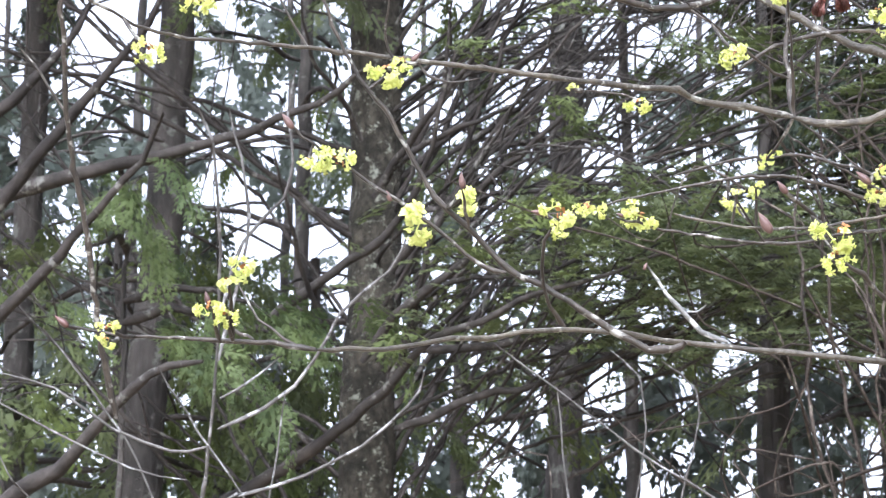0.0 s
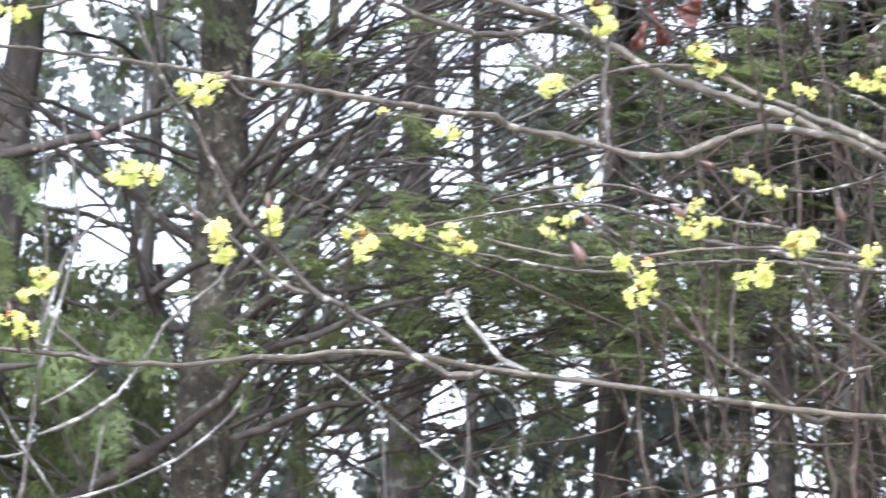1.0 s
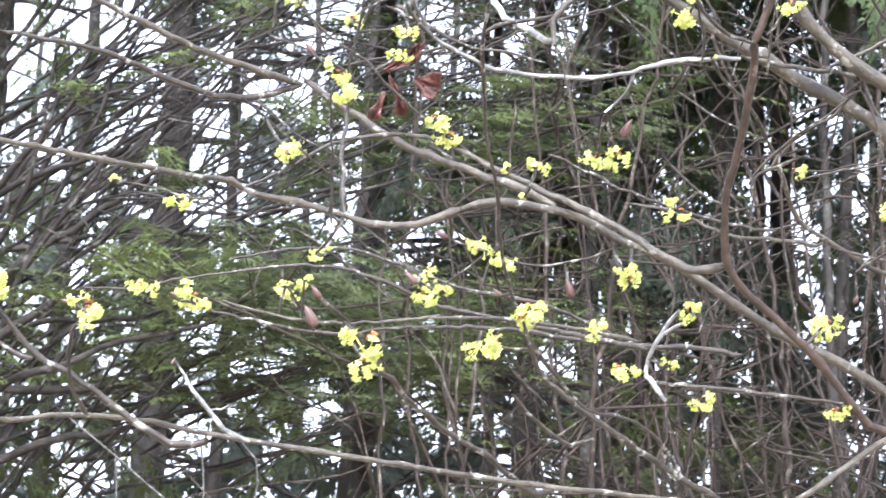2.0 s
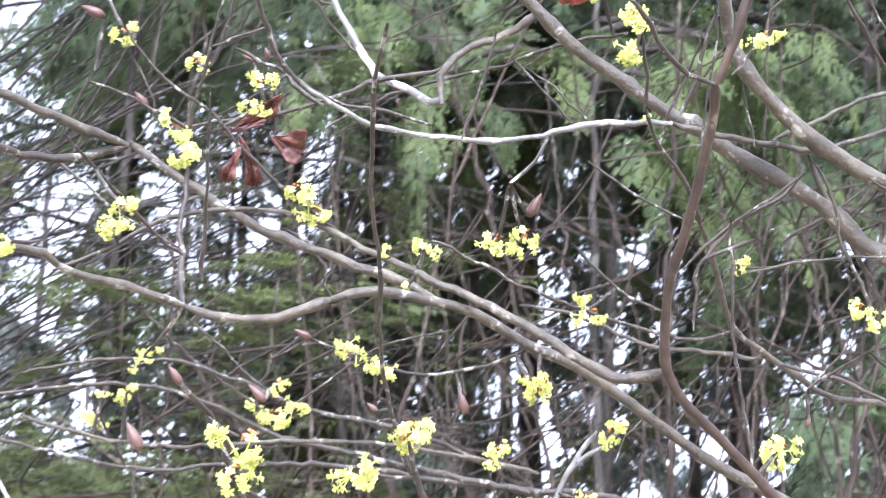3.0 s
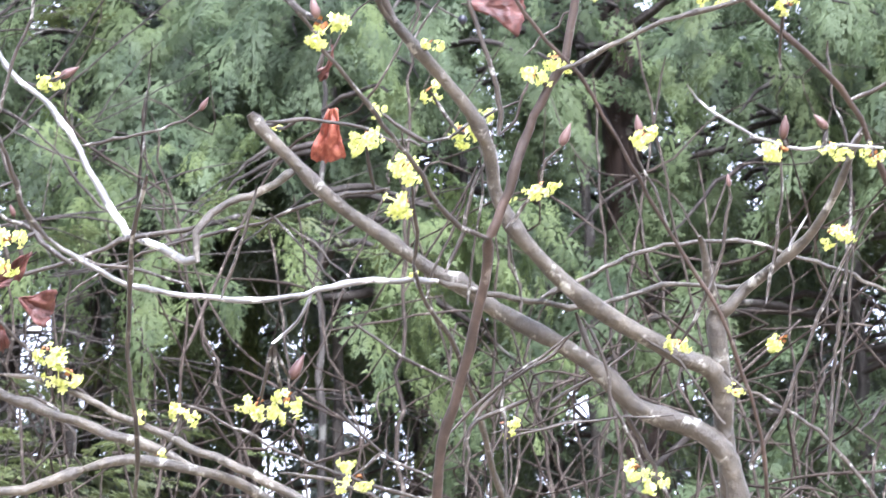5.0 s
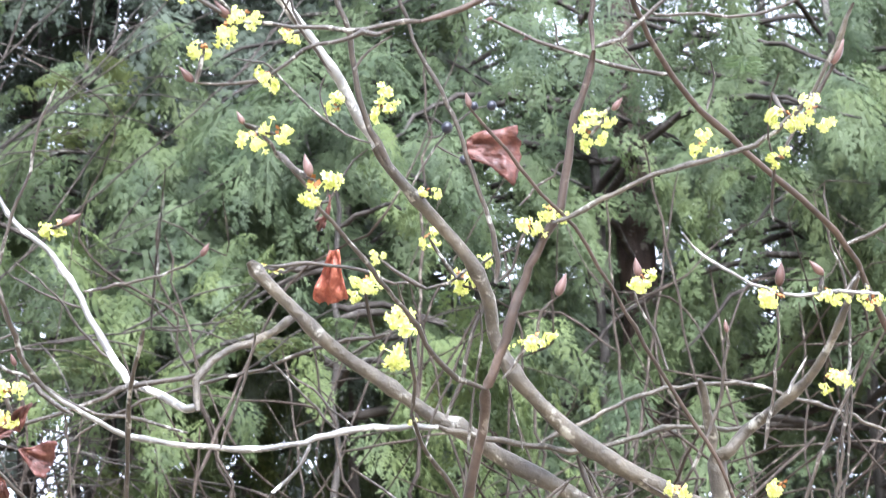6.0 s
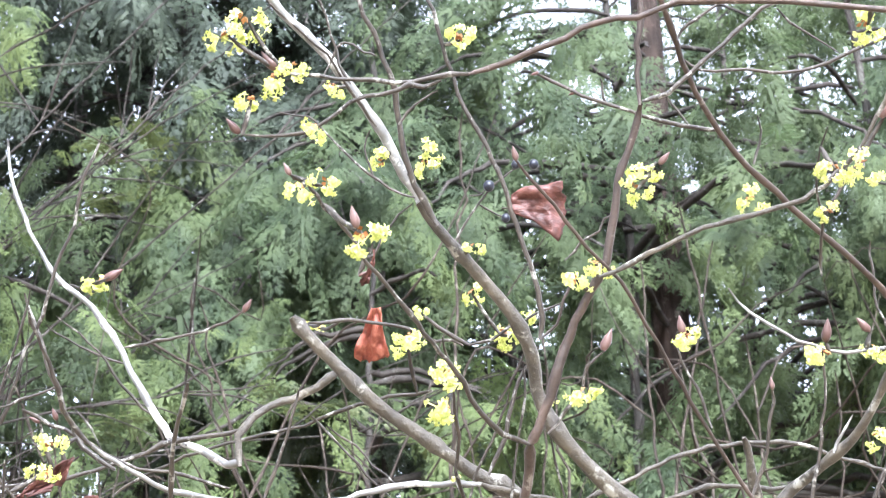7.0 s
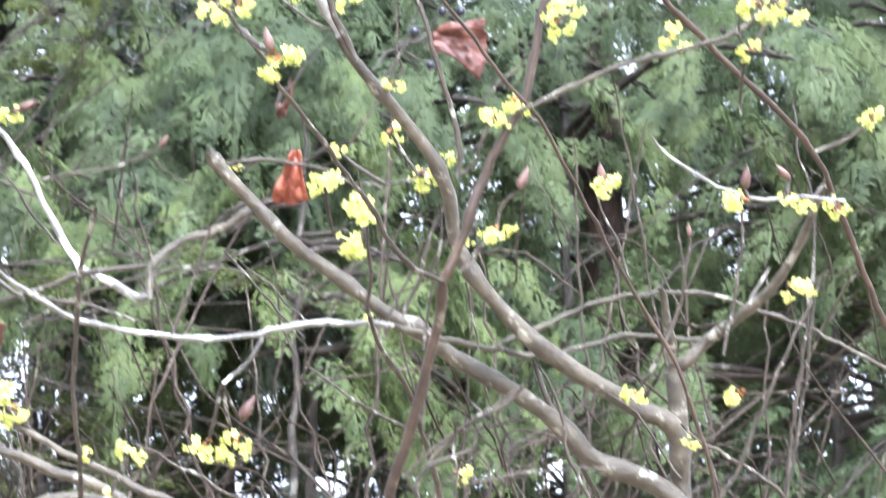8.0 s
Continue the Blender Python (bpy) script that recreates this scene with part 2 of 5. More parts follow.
def seats_on(points, count, size, rnd, start=0.25, spread=0.12, hang=0.5, front=None):
    """Seats of sprays: along a bough hang arching branchlets, and the fans stand on both sides of these."""
    c = spline(points, 0.05)
    out = []
    per = 7
    for _ in range(max(1, count // per)):
        u = start + (1 - start) * rnd.random() ** 0.7
        i = min(len(c) - 2, int(u * (len(c) - 1)))
        d = (c[i + 1] - c[i]).normalized()
        side = d.cross(Vector((0, 0, 1))).normalized() * rnd.choice((-1, 1))
        head = (d * rnd.uniform(0.3, 1.0) + side * rnd.uniform(0.1, 0.9)).normalized()
        ln = size * rnd.uniform(0.22, 0.40)
        q = c[i] + Vector((rnd.gauss(0, spread), rnd.gauss(0, spread), rnd.gauss(0, spread * 0.7)))
        tone = rnd.uniform(0.8, 1.2)
        for k in range(per):
            w = (k + 0.6) / per
            p = q + head * ln * w + Vector((0, 0, ln * (0.25 * w - hang * w * w)))
            t = (head + Vector((0, 0, 0.25 - 2 * hang * w))).normalized()
            flat = t.cross(Vector((0, 0, 1))).normalized() * (1 if k % 2 else -1)
            h = (t + flat * rnd.uniform(0.35, 0.9) * (1 - 0.8 * w) + Vector((rnd.gauss(0, 0.15), rnd.gauss(0, 0.15), rnd.gauss(0, 0.15) - 0.25 * hang))).normalized()
            up = Vector((rnd.gauss(0, 0.35), rnd.gauss(0, 0.35), 1.0 + rnd.gauss(0, 0.3)))
            if front is not None:
                up = up + front * rnd.uniform(0.1, 0.8)
            out.append((tuple(p), tuple(h), tuple(up.normalized()), size * tone * rnd.uniform(0.75, 1.2)))
    return out


def polar(yaw, dist, z=0.0):
    return Vector((math.sin(radians(yaw)) * dist, math.cos(radians(yaw)) * dist, z))


def conifer(yaw, dist, height, radius, lean, boughs, low, reach, sprays, size, mat, patterns, label, seed, rise=0.25, droop=0.55, hang=0.6, facing=None, limb_r=0.014, wood=None):
    rnd = random.Random(seed)
    at = polar(yaw, dist)
    tree = thing("conifer", at, label, "tree", "conifers behind the shrub")
    top = at + Vector((lean[0], lean[1], height))
    mids = [at + (top - at) * u + Vector((rnd.uniform(-1, 1), rnd.uniform(-1, 1), 0)) * 0.04 for u in (0.25, 0.5, 0.75)]
    v, f = tube([at - Vector((0, 0, 0.1))] + mids + [top], radius * 1.15, radius * 0.35, 0.10, 12, 0.10, 0.02, seed)
    part("trunk", mesh_of("trunk", v, f, wood or TRUNK_BARK), tree)
    seats = []
    for k in range(boughs):
        u = (k + rnd.random()) / boughs
        z = low + (height * 0.97 - low) * u
        base = at + (top - at) * (z / height)
        az = rnd.uniform(0, 2 * math.pi) if facing is None else radians(facing + rnd.uniform(-110, 110))
        ln = reach * (1 - 0.65 * u) * rnd.uniform(0.7, 1.2)
        pts = bough(base, az, ln, rise + rnd.uniform(-0.15, 0.15), droop, rnd)
        v, f = tube(pts, limb_r * (1.2 - 0.5 * u), 0.004, 0.08, 6, 0.1, 0.02, seed * 100 + k)
        part("limb", mesh_of("limb", v, f, LIMB_BARK), tree)
        seats += seats_on(pts, int(sprays * ln / reach), size, rnd, hang=hang, front=None if facing is None else Vector((math.sin(radians(facing)), math.cos(radians(facing)), 0)))
    if seats:
        ob = part("crown", crown_mesh("crown", seats, mat, patterns, rnd), tree, "dense crown of flat hanging evergreen sprays")
        ob["kind"] = "stuff"
    return tree


def limb(r0, r1, points):
    """A long bare bough of the conifer that stands over the thicket."""
    k = len(OLD.children)
    v, f = tube(points, r0, r1 * 0.5, 0.05, 8, 0.12, 0.012, 500 + k)
    part("limb", mesh_of("limb", v, f, LIMB_BARK), OLD, "bare brown bough")
    BOUGHS.append(points)


BOUGHS = []
OLD = thing("conifer", polar(-1.75, 7.0), "large conifer with a mossy trunk and many long bare boughs", "tree", "conifers behind the shrub")
_v, _q = tube([polar(-1.75, 7.0, -0.1), polar(-1.9, 7.0, 1.5), polar(-1.6, 7.0, 3.4), polar(-1.75, 7.02, 6.0), polar(-1.5, 7.0, 9.0)], 0.088, 0.06, 0.06, 16, 0.16, 0.03, 3)
part("trunk", mesh_of("trunk", _v, _q, MOSSY_BARK), OLD, "rough mossy trunk")
limb(0.0228, 0.0136, [(-1.235, 6.286, 3.255), (-1.140, 6.236, 3.280), (-0.984, 6.158, 3.308), (-0.832, 6.085, 3.323), (-0.639, 5.990, 3.342), (-0.493, 5.913, 3.364), (-0.365, 5.840, 3.394), (-0.254, 5.771, 3.430), (-0.185, 5.717, 3.470)])
limb(0.0196, 0.0124, [(-1.165, 6.170, 2.895), (-1.104, 6.124, 2.944), (-0.982, 6.034, 3.039), (-0.876, 5.948, 3.133), (-0.802, 5.888, 3.196), (-0.729, 5.828, 3.258), (-0.670, 5.745, 3.361)])
limb(0.0217, 0.0136, [(-1.177, 6.018, 3.091), (-1.088, 5.955, 3.197), (-1.000, 5.897, 3.290), (-0.899, 5.835, 3.387), (-0.800, 5.774, 3.483), (-0.715, 5.714, 3.578), (-0.672, 5.673, 3.649)])
limb(0.0196, 0.0104, [(-1.199, 6.043, 3.403), (-1.114, 6.033, 3.445), (-1.002, 6.005, 3.556), (-0.918, 5.981, 3.653), (-0.876, 5.957, 3.750)])
limb(0.0261, 0.0161, [(-1.189, 6.283, 2.441), (-0.947, 6.140, 2.564), (-0.828, 6.041, 2.674), (-0.740, 5.980, 2.733), (-0.654, 5.926, 2.779), (-0.570, 5.888, 2.786)])
limb(0.0208, 0.0064, [(-0.611, 6.769, 2.558), (-0.421, 6.628, 2.646), (-0.238, 6.475, 2.750), (-0.119, 6.357, 2.841), (-0.032, 6.262, 2.918), (0.095, 6.170, 2.951), (0.233, 6.061, 3.000), (0.381, 5.958, 3.020), (0.561, 5.820, 3.058)])
limb(0.0156, 0.0047, [(-0.217, 6.672, 2.948), (-0.125, 6.570, 3.051), (0.024, 6.449, 3.148), (0.170, 6.344, 3.215), (0.312, 6.232, 3.293), (0.450, 6.113, 3.381), (0.583, 5.995, 3.465), (0.660, 5.906, 3.540)])
limb(0.0135, 0.0038, [(-0.124, 6.716, 2.771), (-0.032, 6.661, 2.793), (0.103, 6.572, 2.839), (0.250, 6.487, 2.854), (0.407, 6.385, 2.896), (0.532, 6.296, 2.938), (0.732, 6.141, 3.023), (0.887, 6.020, 3.082)])
limb(0.0135, 0.0043, [(-0.065, 6.664, 2.979), (0.102, 6.580, 2.971), (0.294, 6.472, 2.988), (0.465, 6.358, 3.040), (0.602, 6.257, 3.093), (0.738, 6.174, 3.104), (0.998, 6.010, 3.124)])
limb(0.0135, 0.0044, [(-0.191, 6.565, 3.378), (-0.099, 6.439, 3.486), (0.020, 6.284, 3.611), (0.120, 6.156, 3.709), (0.190, 6.049, 3.794)])
limb(0.0156, 0.0059, [(-0.463, 6.643, 3.064), (-0.339, 6.564, 3.141), (-0.247, 6.509, 3.191), (-0.156, 6.453, 3.240), (-0.067, 6.360, 3.355), (-0.023, 6.266, 3.482), (0.005, 6.174, 3.606), (0.017, 6.056, 3.764)])
limb(0.0135, 0.0044, [(-0.143, 6.613, 3.186), (-0.037, 6.524, 3.290), (0.098, 6.436, 3.377), (0.244, 6.337, 3.475), (0.386, 6.224, 3.595), (0.497, 6.127, 3.702), (0.564, 6.048, 3.797)])
limb(0.0104, 0.0034, [(-0.146, 6.546, 3.453), (-0.009, 6.436, 3.517), (0.140, 6.334, 3.550), (0.311, 6.189, 3.629), (0.421, 6.069, 3.712)])
limb(0.0094, 0.0029, [(-0.127, 6.642, 3.067), (0.025, 6.555, 3.143), (0.175, 6.496, 3.145), (0.322, 6.432, 3.162), (0.437, 6.368, 3.209), (0.605, 6.246, 3.330), (0.769, 6.145, 3.408)])
limb(0.0114, 0.0039, [(-0.155, 6.694, 2.859), (-0.095, 6.603, 2.997), (-0.051, 6.496, 3.159), (-0.021, 6.426, 3.265), (0.081, 6.329, 3.394), (0.167, 6.235, 3.520), (0.251, 6.142, 3.644), (0.291, 6.056, 3.767)])
limb(0.0094, 0.0029, [(-0.223, 6.528, 3.527), (-0.280, 6.387, 3.610), (-0.337, 6.289, 3.656), (-0.362, 6.159, 3.736), (-0.372, 6.047, 3.803)])
limb(0.0104, 0.0039, [(-0.279, 6.665, 2.977), (-0.365, 6.487, 3.123), (-0.391, 6.376, 3.218), (-0.416, 6.253, 3.322), (-0.440, 6.144, 3.411)])
limb(0.0094, 0.0039, [(-0.758, 6.529, 3.522), (-0.811, 6.462, 3.517), (-0.875, 6.361, 3.533), (-0.950, 6.256, 3.531), (-1.046, 6.114, 3.531)])
_r = random.Random(21)
_seats = []
for _k in range(52):
    _z = 1.9 + 2.1 * (_k + 0.5) / 52
    _az = _r.choice((75, 85, 95, 105, 115, -80, -95, 60, 130))
    _z += 0.9 if _az > 0 and _z < 2.9 else 0.0
    _p = bough(polar(-1.75, 7.0, _z), radians(_az + _r.uniform(-25, 25)), _r.uniform(1.2, 2.6), _r.uniform(0.2, 1.15), _r.uniform(-0.2, 0.55), _r)
    _v, _q = tube(_p, _r.uniform(0.004, 0.010), 0.0018, 0.06, 6, 0.12, 0.015, 700 + _k)
    _limb = part("limb", mesh_of("limb", _v, _q, LIMB_BARK), OLD, "thin bare bough")
    _c = spline(_p, 0.06)
    for _j in range(12):
        _a = _c[int(len(_c) * _r.uniform(0.15, 0.98))]
        _t = ((_p[-1] - _p[0]).normalized() + Vector((_r.uniform(-1, 1), _r.uniform(-1, 1), _r.uniform(-0.9, 0.7)))).normalized() * _r.uniform(0.2, 0.7)
        _w, _g = tube([_a, _a + _t * 0.5 + Vector((0, 0, 0.03)), _a + _t], 0.0034, 0.0012, 0.05, 5, 0.1, 0.008, 7000 + _k * 20 + _j)
        new("twig", mesh_of("twig", _w, _g, LIMB_BARK)).parent = _limb
    if _k % 6 == 0:
        _seats += seats_on(_p, 28, 0.6, _r, 0.5, 0.12, 0.3)
for _k in range(16):
    _p = bough(polar(-1.75, 7.0, 2.1 + 1.3 * _k / 16), radians(_r.choice((80, 90, 100, 110, -85)) + _r.uniform(-20, 20)), _r.uniform(0.6, 1.2), _r.uniform(1.2, 2.2), _r.uniform(-0.3, 0.4), _r)
    _v, _q = tube(_p, _r.uniform(0.005, 0.011), 0.0025, 0.06, 6, 0.12, 0.02, 1100 + _k)
    part("limb", mesh_of("limb", _v, _q, LIMB_BARK), OLD, "steep bare bough")
for _p in BOUGHS:
    if _p[-1][0] > 0.4:
        _seats += seats_on(_p, 21, 0.6, _r, 0.5, 0.15, 0.3)
# added upper boughs, out of view, dense enough to shade trunk and limbs
for _k in range(40):
    _p = bough(polar(-1.75, 7.0, 4.9 + 3.6 * _k / 40), radians(245 + _r.uniform(-45, 45)), _r.uniform(1.2, 2.2), 0.2, 0.4, _r)
    _v, _q = tube(_p, 0.014, 0.003, 0.08, 6, 0.12, 0.015, 900 + _k)
    part("limb", mesh_of("limb", _v, _q, LIMB_BARK), OLD)
    _seats += seats_on(_p, 77, 1.2, _r, 0.2, 0.2, 0.4)
# level pads of foliage at the ends of long boughs: bearing, rise, half width and half height in degrees, distance, pads
for _y, _p, _w, _t, _d, _n in ((3.4, 13.4, 2.0, 1.1, 6.3, 8), (7.2, 13.4, 2.2, 1.3, 6.2, 9), (5.6, 11.8, 2.5, 0.4, 6.4, 2), (10.8, 14.0, 1.6, 1.1, 6.2, 5),
                               (12.0, 17.8, 1.8, 1.2, 6.4, 5)):
    for _k in range(_n):
        _b, _e = _y + _r.uniform(-_w, _w), _p + _r.uniform(-_t, _t)
        _dd = _d + _r.uniform(-0.4, 0.4)
        _c = polar(_b, _dd, 1.6 + _dd * math.tan(radians(_e)))
        _foot = polar(-1.75 + 0.45 * (_b + 1.75), 6.75, _c.z - _r.uniform(0.1, 0.35))
        _mid = _foot.lerp(_c, 0.55) + Vector((0, -0.1, _r.uniform(-0.12, 0.1)))
        _v, _q = tube([_foot, _mid, _c], 0.006, 0.002, 0.06, 6, 0.12, 0.015, 1200 + _k)
        part("limb", mesh_of("limb", _v, _q, LIMB_BARK), OLD, "thin bare bough")
        _out = (_c - _foot).normalized()
        for _j in range(46):
            _h = (_out + Vector((_r.gauss(0, 0.7), _r.gauss(0, 0.7), _r.gauss(0, 0.12)))).normalized()
            _at = _c + Vector((_r.gauss(0, 0.19), _r.gauss(0, 0.19), _r.gauss(0, 0.05)))
            _seats.append((tuple(_at), tuple(_h), tuple(Vector((_r.gauss(0, 0.25), -0.25 + _r.gauss(0, 0.25), 1)).normalized()), _r.uniform(0.4, 0.7)))
part("crown", crown_mesh("crown", _seats, DARKFIR, FINE, _r), OLD, "thin dark evergreen sprays, with an added unseen canopy that shades those below")["kind"] = "stuff"

DARK = "tall shaded conifer with thin dark green sprays"
FAR = "distant conifer seen against the white sky"
GREEN = "cypress with dense hanging light green sprays"
FRESH = "young cypress with fresh yellow-green sprays"
# dark trunks and crowns behind the bare boughs
conifer(-6.75, 7.5, 9.0, 0.070, (0.1, 0), 10, 2.0, 1.3, 35, 0.8, DARKFIR, FINE, DARK, 31)
conifer(-9.6, 8.5, 9.0, 0.06, (0, 0), 14, 1.6, 1.6, 45, 0.8, DARKFIR, FINE, DARK, 32)
conifer(-7.6, 8.2, 3.9, 0.04, (0, 0), 26, 1.7, 1.3, 70, 1.0, DARKFIR, FINE, DARK, 43)
conifer(-5.0, 9.0, 3.6, 0.085, (0, 0), 14, 1.8, 1.3, 50, 0.9, DARKFIR, FINE, DARK, 41)
conifer(-3.0, 9.0, 3.8, 0.05, (0, 0), 26, 1.8, 1.4, 80, 1.0, DARKFIR, FINE, DARK, 37)
conifer(2.5, 10.0, 9.0, 0.085, (0.1, 0), 9, 5.0, 1.6, 40, 1.0, DARKFIR, FINE, DARK, 33, 0.1, 0.2, 0.3)
conifer(7.6, 9.5, 9.0, 0.080, (0, 0), 10, 4.9, 1.6, 40, 1.0, DARKFIR, FINE, DARK, 34, 0.1, 0.2, 0.3)
conifer(13.4, 8.6, 5.0, 0.025, (0, 0), 9, 4.1, 0.7, 50, 1.0, DARKFIR, FINE, DARK, 49, 0.1, 0.25, 0.3)
conifer(13.5, 9.5, 9.5, 0.05, (0, 0), 14, 3.4, 1.6, 45, 1.0, DARKFIR, FINE, DARK, 35, 0.1, 0.3, 0.4)
conifer(24.2, 9.4, 5.8, 0.045, (0, 0), 16, 3.7, 1.3, 40, 1.0, DARKFIR, FINE, DARK, 42, 0.1, 0.3, 0.4)
conifer(26.0, 8.3, 8.0, 0.11, (0, 0), 6, 5.6, 1.0, 25, 1.0, CYPRESS, MEDIUM, "cypress with a reddish-brown fibrous trunk", 36, wood=RED_BARK)
conifer(-3.4, 11.0, 7.5, 0.05, (0, 0), 22, 3.2, 1.5, 45, 0.75, DARKFIR, FINE, DARK, 38)
conifer(0.6, 11.5, 7.5, 0.05, (0, 0), 16, 3.6, 1.5, 35, 0.75, DARKFIR, FINE, DARK, 40)
conifer(10.3, 9.2, 5.3, 0.025, (0, 0), 20, 3.2, 1.0, 64, 0.85, DARKFIR, FINE, DARK, 131, 0.1, 0.25, 0.3)
conifer(15.6, 9.4, 4.2, 0.025, (0, 0), 16, 2.8, 0.9, 50, 0.8, DARKFIR, FINE, DARK, 132)
conifer(4.2, 10.5, 7.0, 0.04, (0, 0), 14, 4.7, 1.4, 40, 0.8, DARKFIR, FINE, DARK, 134)
# fresh green young trees in front
conifer(-7.4, 6.6, 3.5, 0.016, (0, 0), 5, 3.0, 0.5, 42, 0.75, SUNNY, MEDIUM, FRESH, 39)
conifer(18.6, 6.9, 5.2, 0.02, (0, 0), 9, 4.45, 0.75, 60, 0.75, SUNNY, MEDIUM, FRESH, 44, 0.2, 0.5, 0.8, facing=200)
conifer(7.4, 7.0, 6.8, 0.02, (0, 0), 12, 5.0, 0.5, 42, 0.8, SUNNY, MEDIUM, FRESH, 48, 0.2, 0.6, 0.8, facing=190)
# dark conifers behind the cypresses, shade painted into their green
conifer(11.8, 9.0, 5.0, 0.025, (0, 0), 16, 4.0, 0.75, 60, 0.9, SHADE_LEAF, FINE, DARK, 133)
conifer(11.6, 9.0, 9.4, 0.05, (0, 0), 28, 6.4, 1.4, 160, 1.0, SHADE_LEAF, FINE, DARK, 47, 0.15, 0.4, 0.6, limb_r=0.008)
conifer(14.4, 9.0, 9.2, 0.05, (0, 0), 30, 6.4, 1.4, 160, 1.0, SHADE_LEAF, FINE, DARK, 45, 0.15, 0.4, 0.6, limb_r=0.008)
conifer(12.8, 10.6, 10.2, 0.04, (0, 0), 22, 6.9, 1.5, 90, 1.1, SHADE_LEAF, FINE, DARK, 135, 0.15, 0.4, 0.6, limb_r=0.008)
conifer(17.4, 10.6, 9.2, 0.06, (0, 0), 18, 6.0, 1.5, 60, 1.3, SHADE_LEAF, FINE, DARK, 46, 0.15, 0.4, 0.6)
for _k, (_y, _d) in enumerate(((17.0, 10.6), (21.0, 11.0), (26.0, 11.0), (30.5, 11.0), (35.5, 10.0))):
    conifer(_y, _d, 8.2, 0.04, (0, 0), 24, 5.6 if _y < 20 else 5.1, 1.5, 44, 1.05, SHADE_LEAF, FINE, DARK, 140 + _k, 0.1, 0.3, 0.4)
# the row of cypresses; the third has shade put into its leaf colour
for _k, (_y, _d) in enumerate(((10.6, 8.8), (13.2, 8.2), (15.8, 8.8), (18.9, 8.0), (22.0, 8.8), (25.0, 8.0), (28.0, 8.8), (31.0, 8.0), (34.5, 8.6), (38.0, 8.0))):
    conifer(_y, _d, 6.3 if _y < 15 else (0.92 if 18 < _y < 23 else 1.0) * (1.9 + 0.67 * _d), 0.03, (0, 0), 24 if _y < 29 else 30, 5.5 if _y < 21 else 4.3 if _y > 29 else 5.1 if _y > 26 else 5.6, 0.95 if _y < 15 else 1.1 if _y < 21 else 1.4, 48 if _y < 20 or _y > 26 else 40, 0.95, SHADE_LEAF if _k == 2 else CYPRESS, MEDIUM, DARK if _k == 2 else GREEN, 50 + _k, 0.2, 0.6, 0.8, facing=_y + 180)
for _k, (_y, _d) in enumerate(((22.0, 11.2), (26.0, 10.6), (30.0, 11.2), (34.0, 10.6), (38.0, 11.0))):
    conifer(_y, _d, 9.6 if _y > 23 else 8.6, 0.05, (0, 0), 26, 6.0, 1.8, 38, 1.3, CYPRESS, MEDIUM, GREEN, 70 + _k, 0.2, 0.6, 0.8, facing=_y + 180)
# far trees that let specks of sky through; their leaf colour carries the haze
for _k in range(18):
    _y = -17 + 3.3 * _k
    conifer(_y, 13.0 + 2.0 * ((_k * 7) % 3), 7.6 if _y < 9 else 9.6, 0.05, (0, 0), 40 if _y < 9 else 46, 2.2 if _y < 9 else 3.6, 2.0, 52 if _y < -1 else 33 if _y < 9 else 36 if _y < 22 else 50, 0.95, HAZE_LEAF, COARSE, FAR, 80 + _k)


# ---- bare thicket between the shrub and the trees ----
def bare_bush(yaw, dist, height, stems, spread, seed):
    rnd = random.Random(seed)
    at = polar(yaw, dist)
    ob = thing("bare_bush", at, "leafless brown thicket of thin upright stems", "bush", "bare bushes in the thicket")
    for k in range(stems):
        az, out = rnd.uniform(0, 6.283), rnd.uniform(0.2, 1.0) * spread
        d = Vector((math.sin(az), math.cos(az), 0))
        foot = at + d * 0.15
        h = height * rnd.uniform(0.6, 1.05)
        bend = Vector((rnd.uniform(-1, 1), rnd.uniform(-1, 1), 0)) * 0.45
        pts = [foot, foot + d * out * 0.25 + Vector((0, 0, h * 0.3)), foot + d * out * 0.6 + bend + Vector((0, 0, h * 0.65)), foot + d * out + bend * 0.4 + Vector((0, 0, h))]
        v, f = tube(pts, rnd.choice((0.005, 0.006, 0.008, 0.010, 0.014)), 0.0025, 0.06, 6, 0.1, 0.025, seed * 50 + k)
        st = part("stem", mesh_of("stem", v, f, THICKET_BARK), ob)
        c = spline(pts, 0.1)
        for j in range(10):
            q = c[int(len(c) * rnd.uniform(0.4, 0.98))]
            t = Vector((rnd.uniform(-1, 1), rnd.uniform(-1, 1), rnd.uniform(-0.2, 0.9))).normalized() * rnd.uniform(0.25, 0.9)
            s = Vector((rnd.uniform(-1, 1), rnd.uniform(-1, 1), rnd.uniform(-1, 1))) * 0.16
            v, f = tube([q, q + t * 0.35 + s, q + t * 0.7 - s * 0.4, q + t + s * 0.6], 0.0032, 0.0012, 0.05, 5, 0.1, 0.006, seed * 900 + k * 20 + j)
            w = new("twig", mesh_of("twig", v, f, THICKET_BARK))
            w.parent = st


for _k, (_y, _d, _h, _n) in enumerate(((13.5, 5.6, 3.2, 7), (17.0, 5.2, 3.8, 9), (20.0, 6.2, 4.5, 15), (22.5, 5.3, 3.9, 15), (25.0, 6.2, 4.4, 15), (28.5, 5.5, 4.0, 12), (32.5, 6.0, 4.0, 9),
                                        (16.2, 6.0, 4.2, 8), (18.4, 6.4, 4.4, 13), (21.4, 6.7, 4.6, 18), (24.0, 6.6, 4.5, 12))):
    bare_bush(_y, _d, _h, _n, 1.3, 300 + _k)


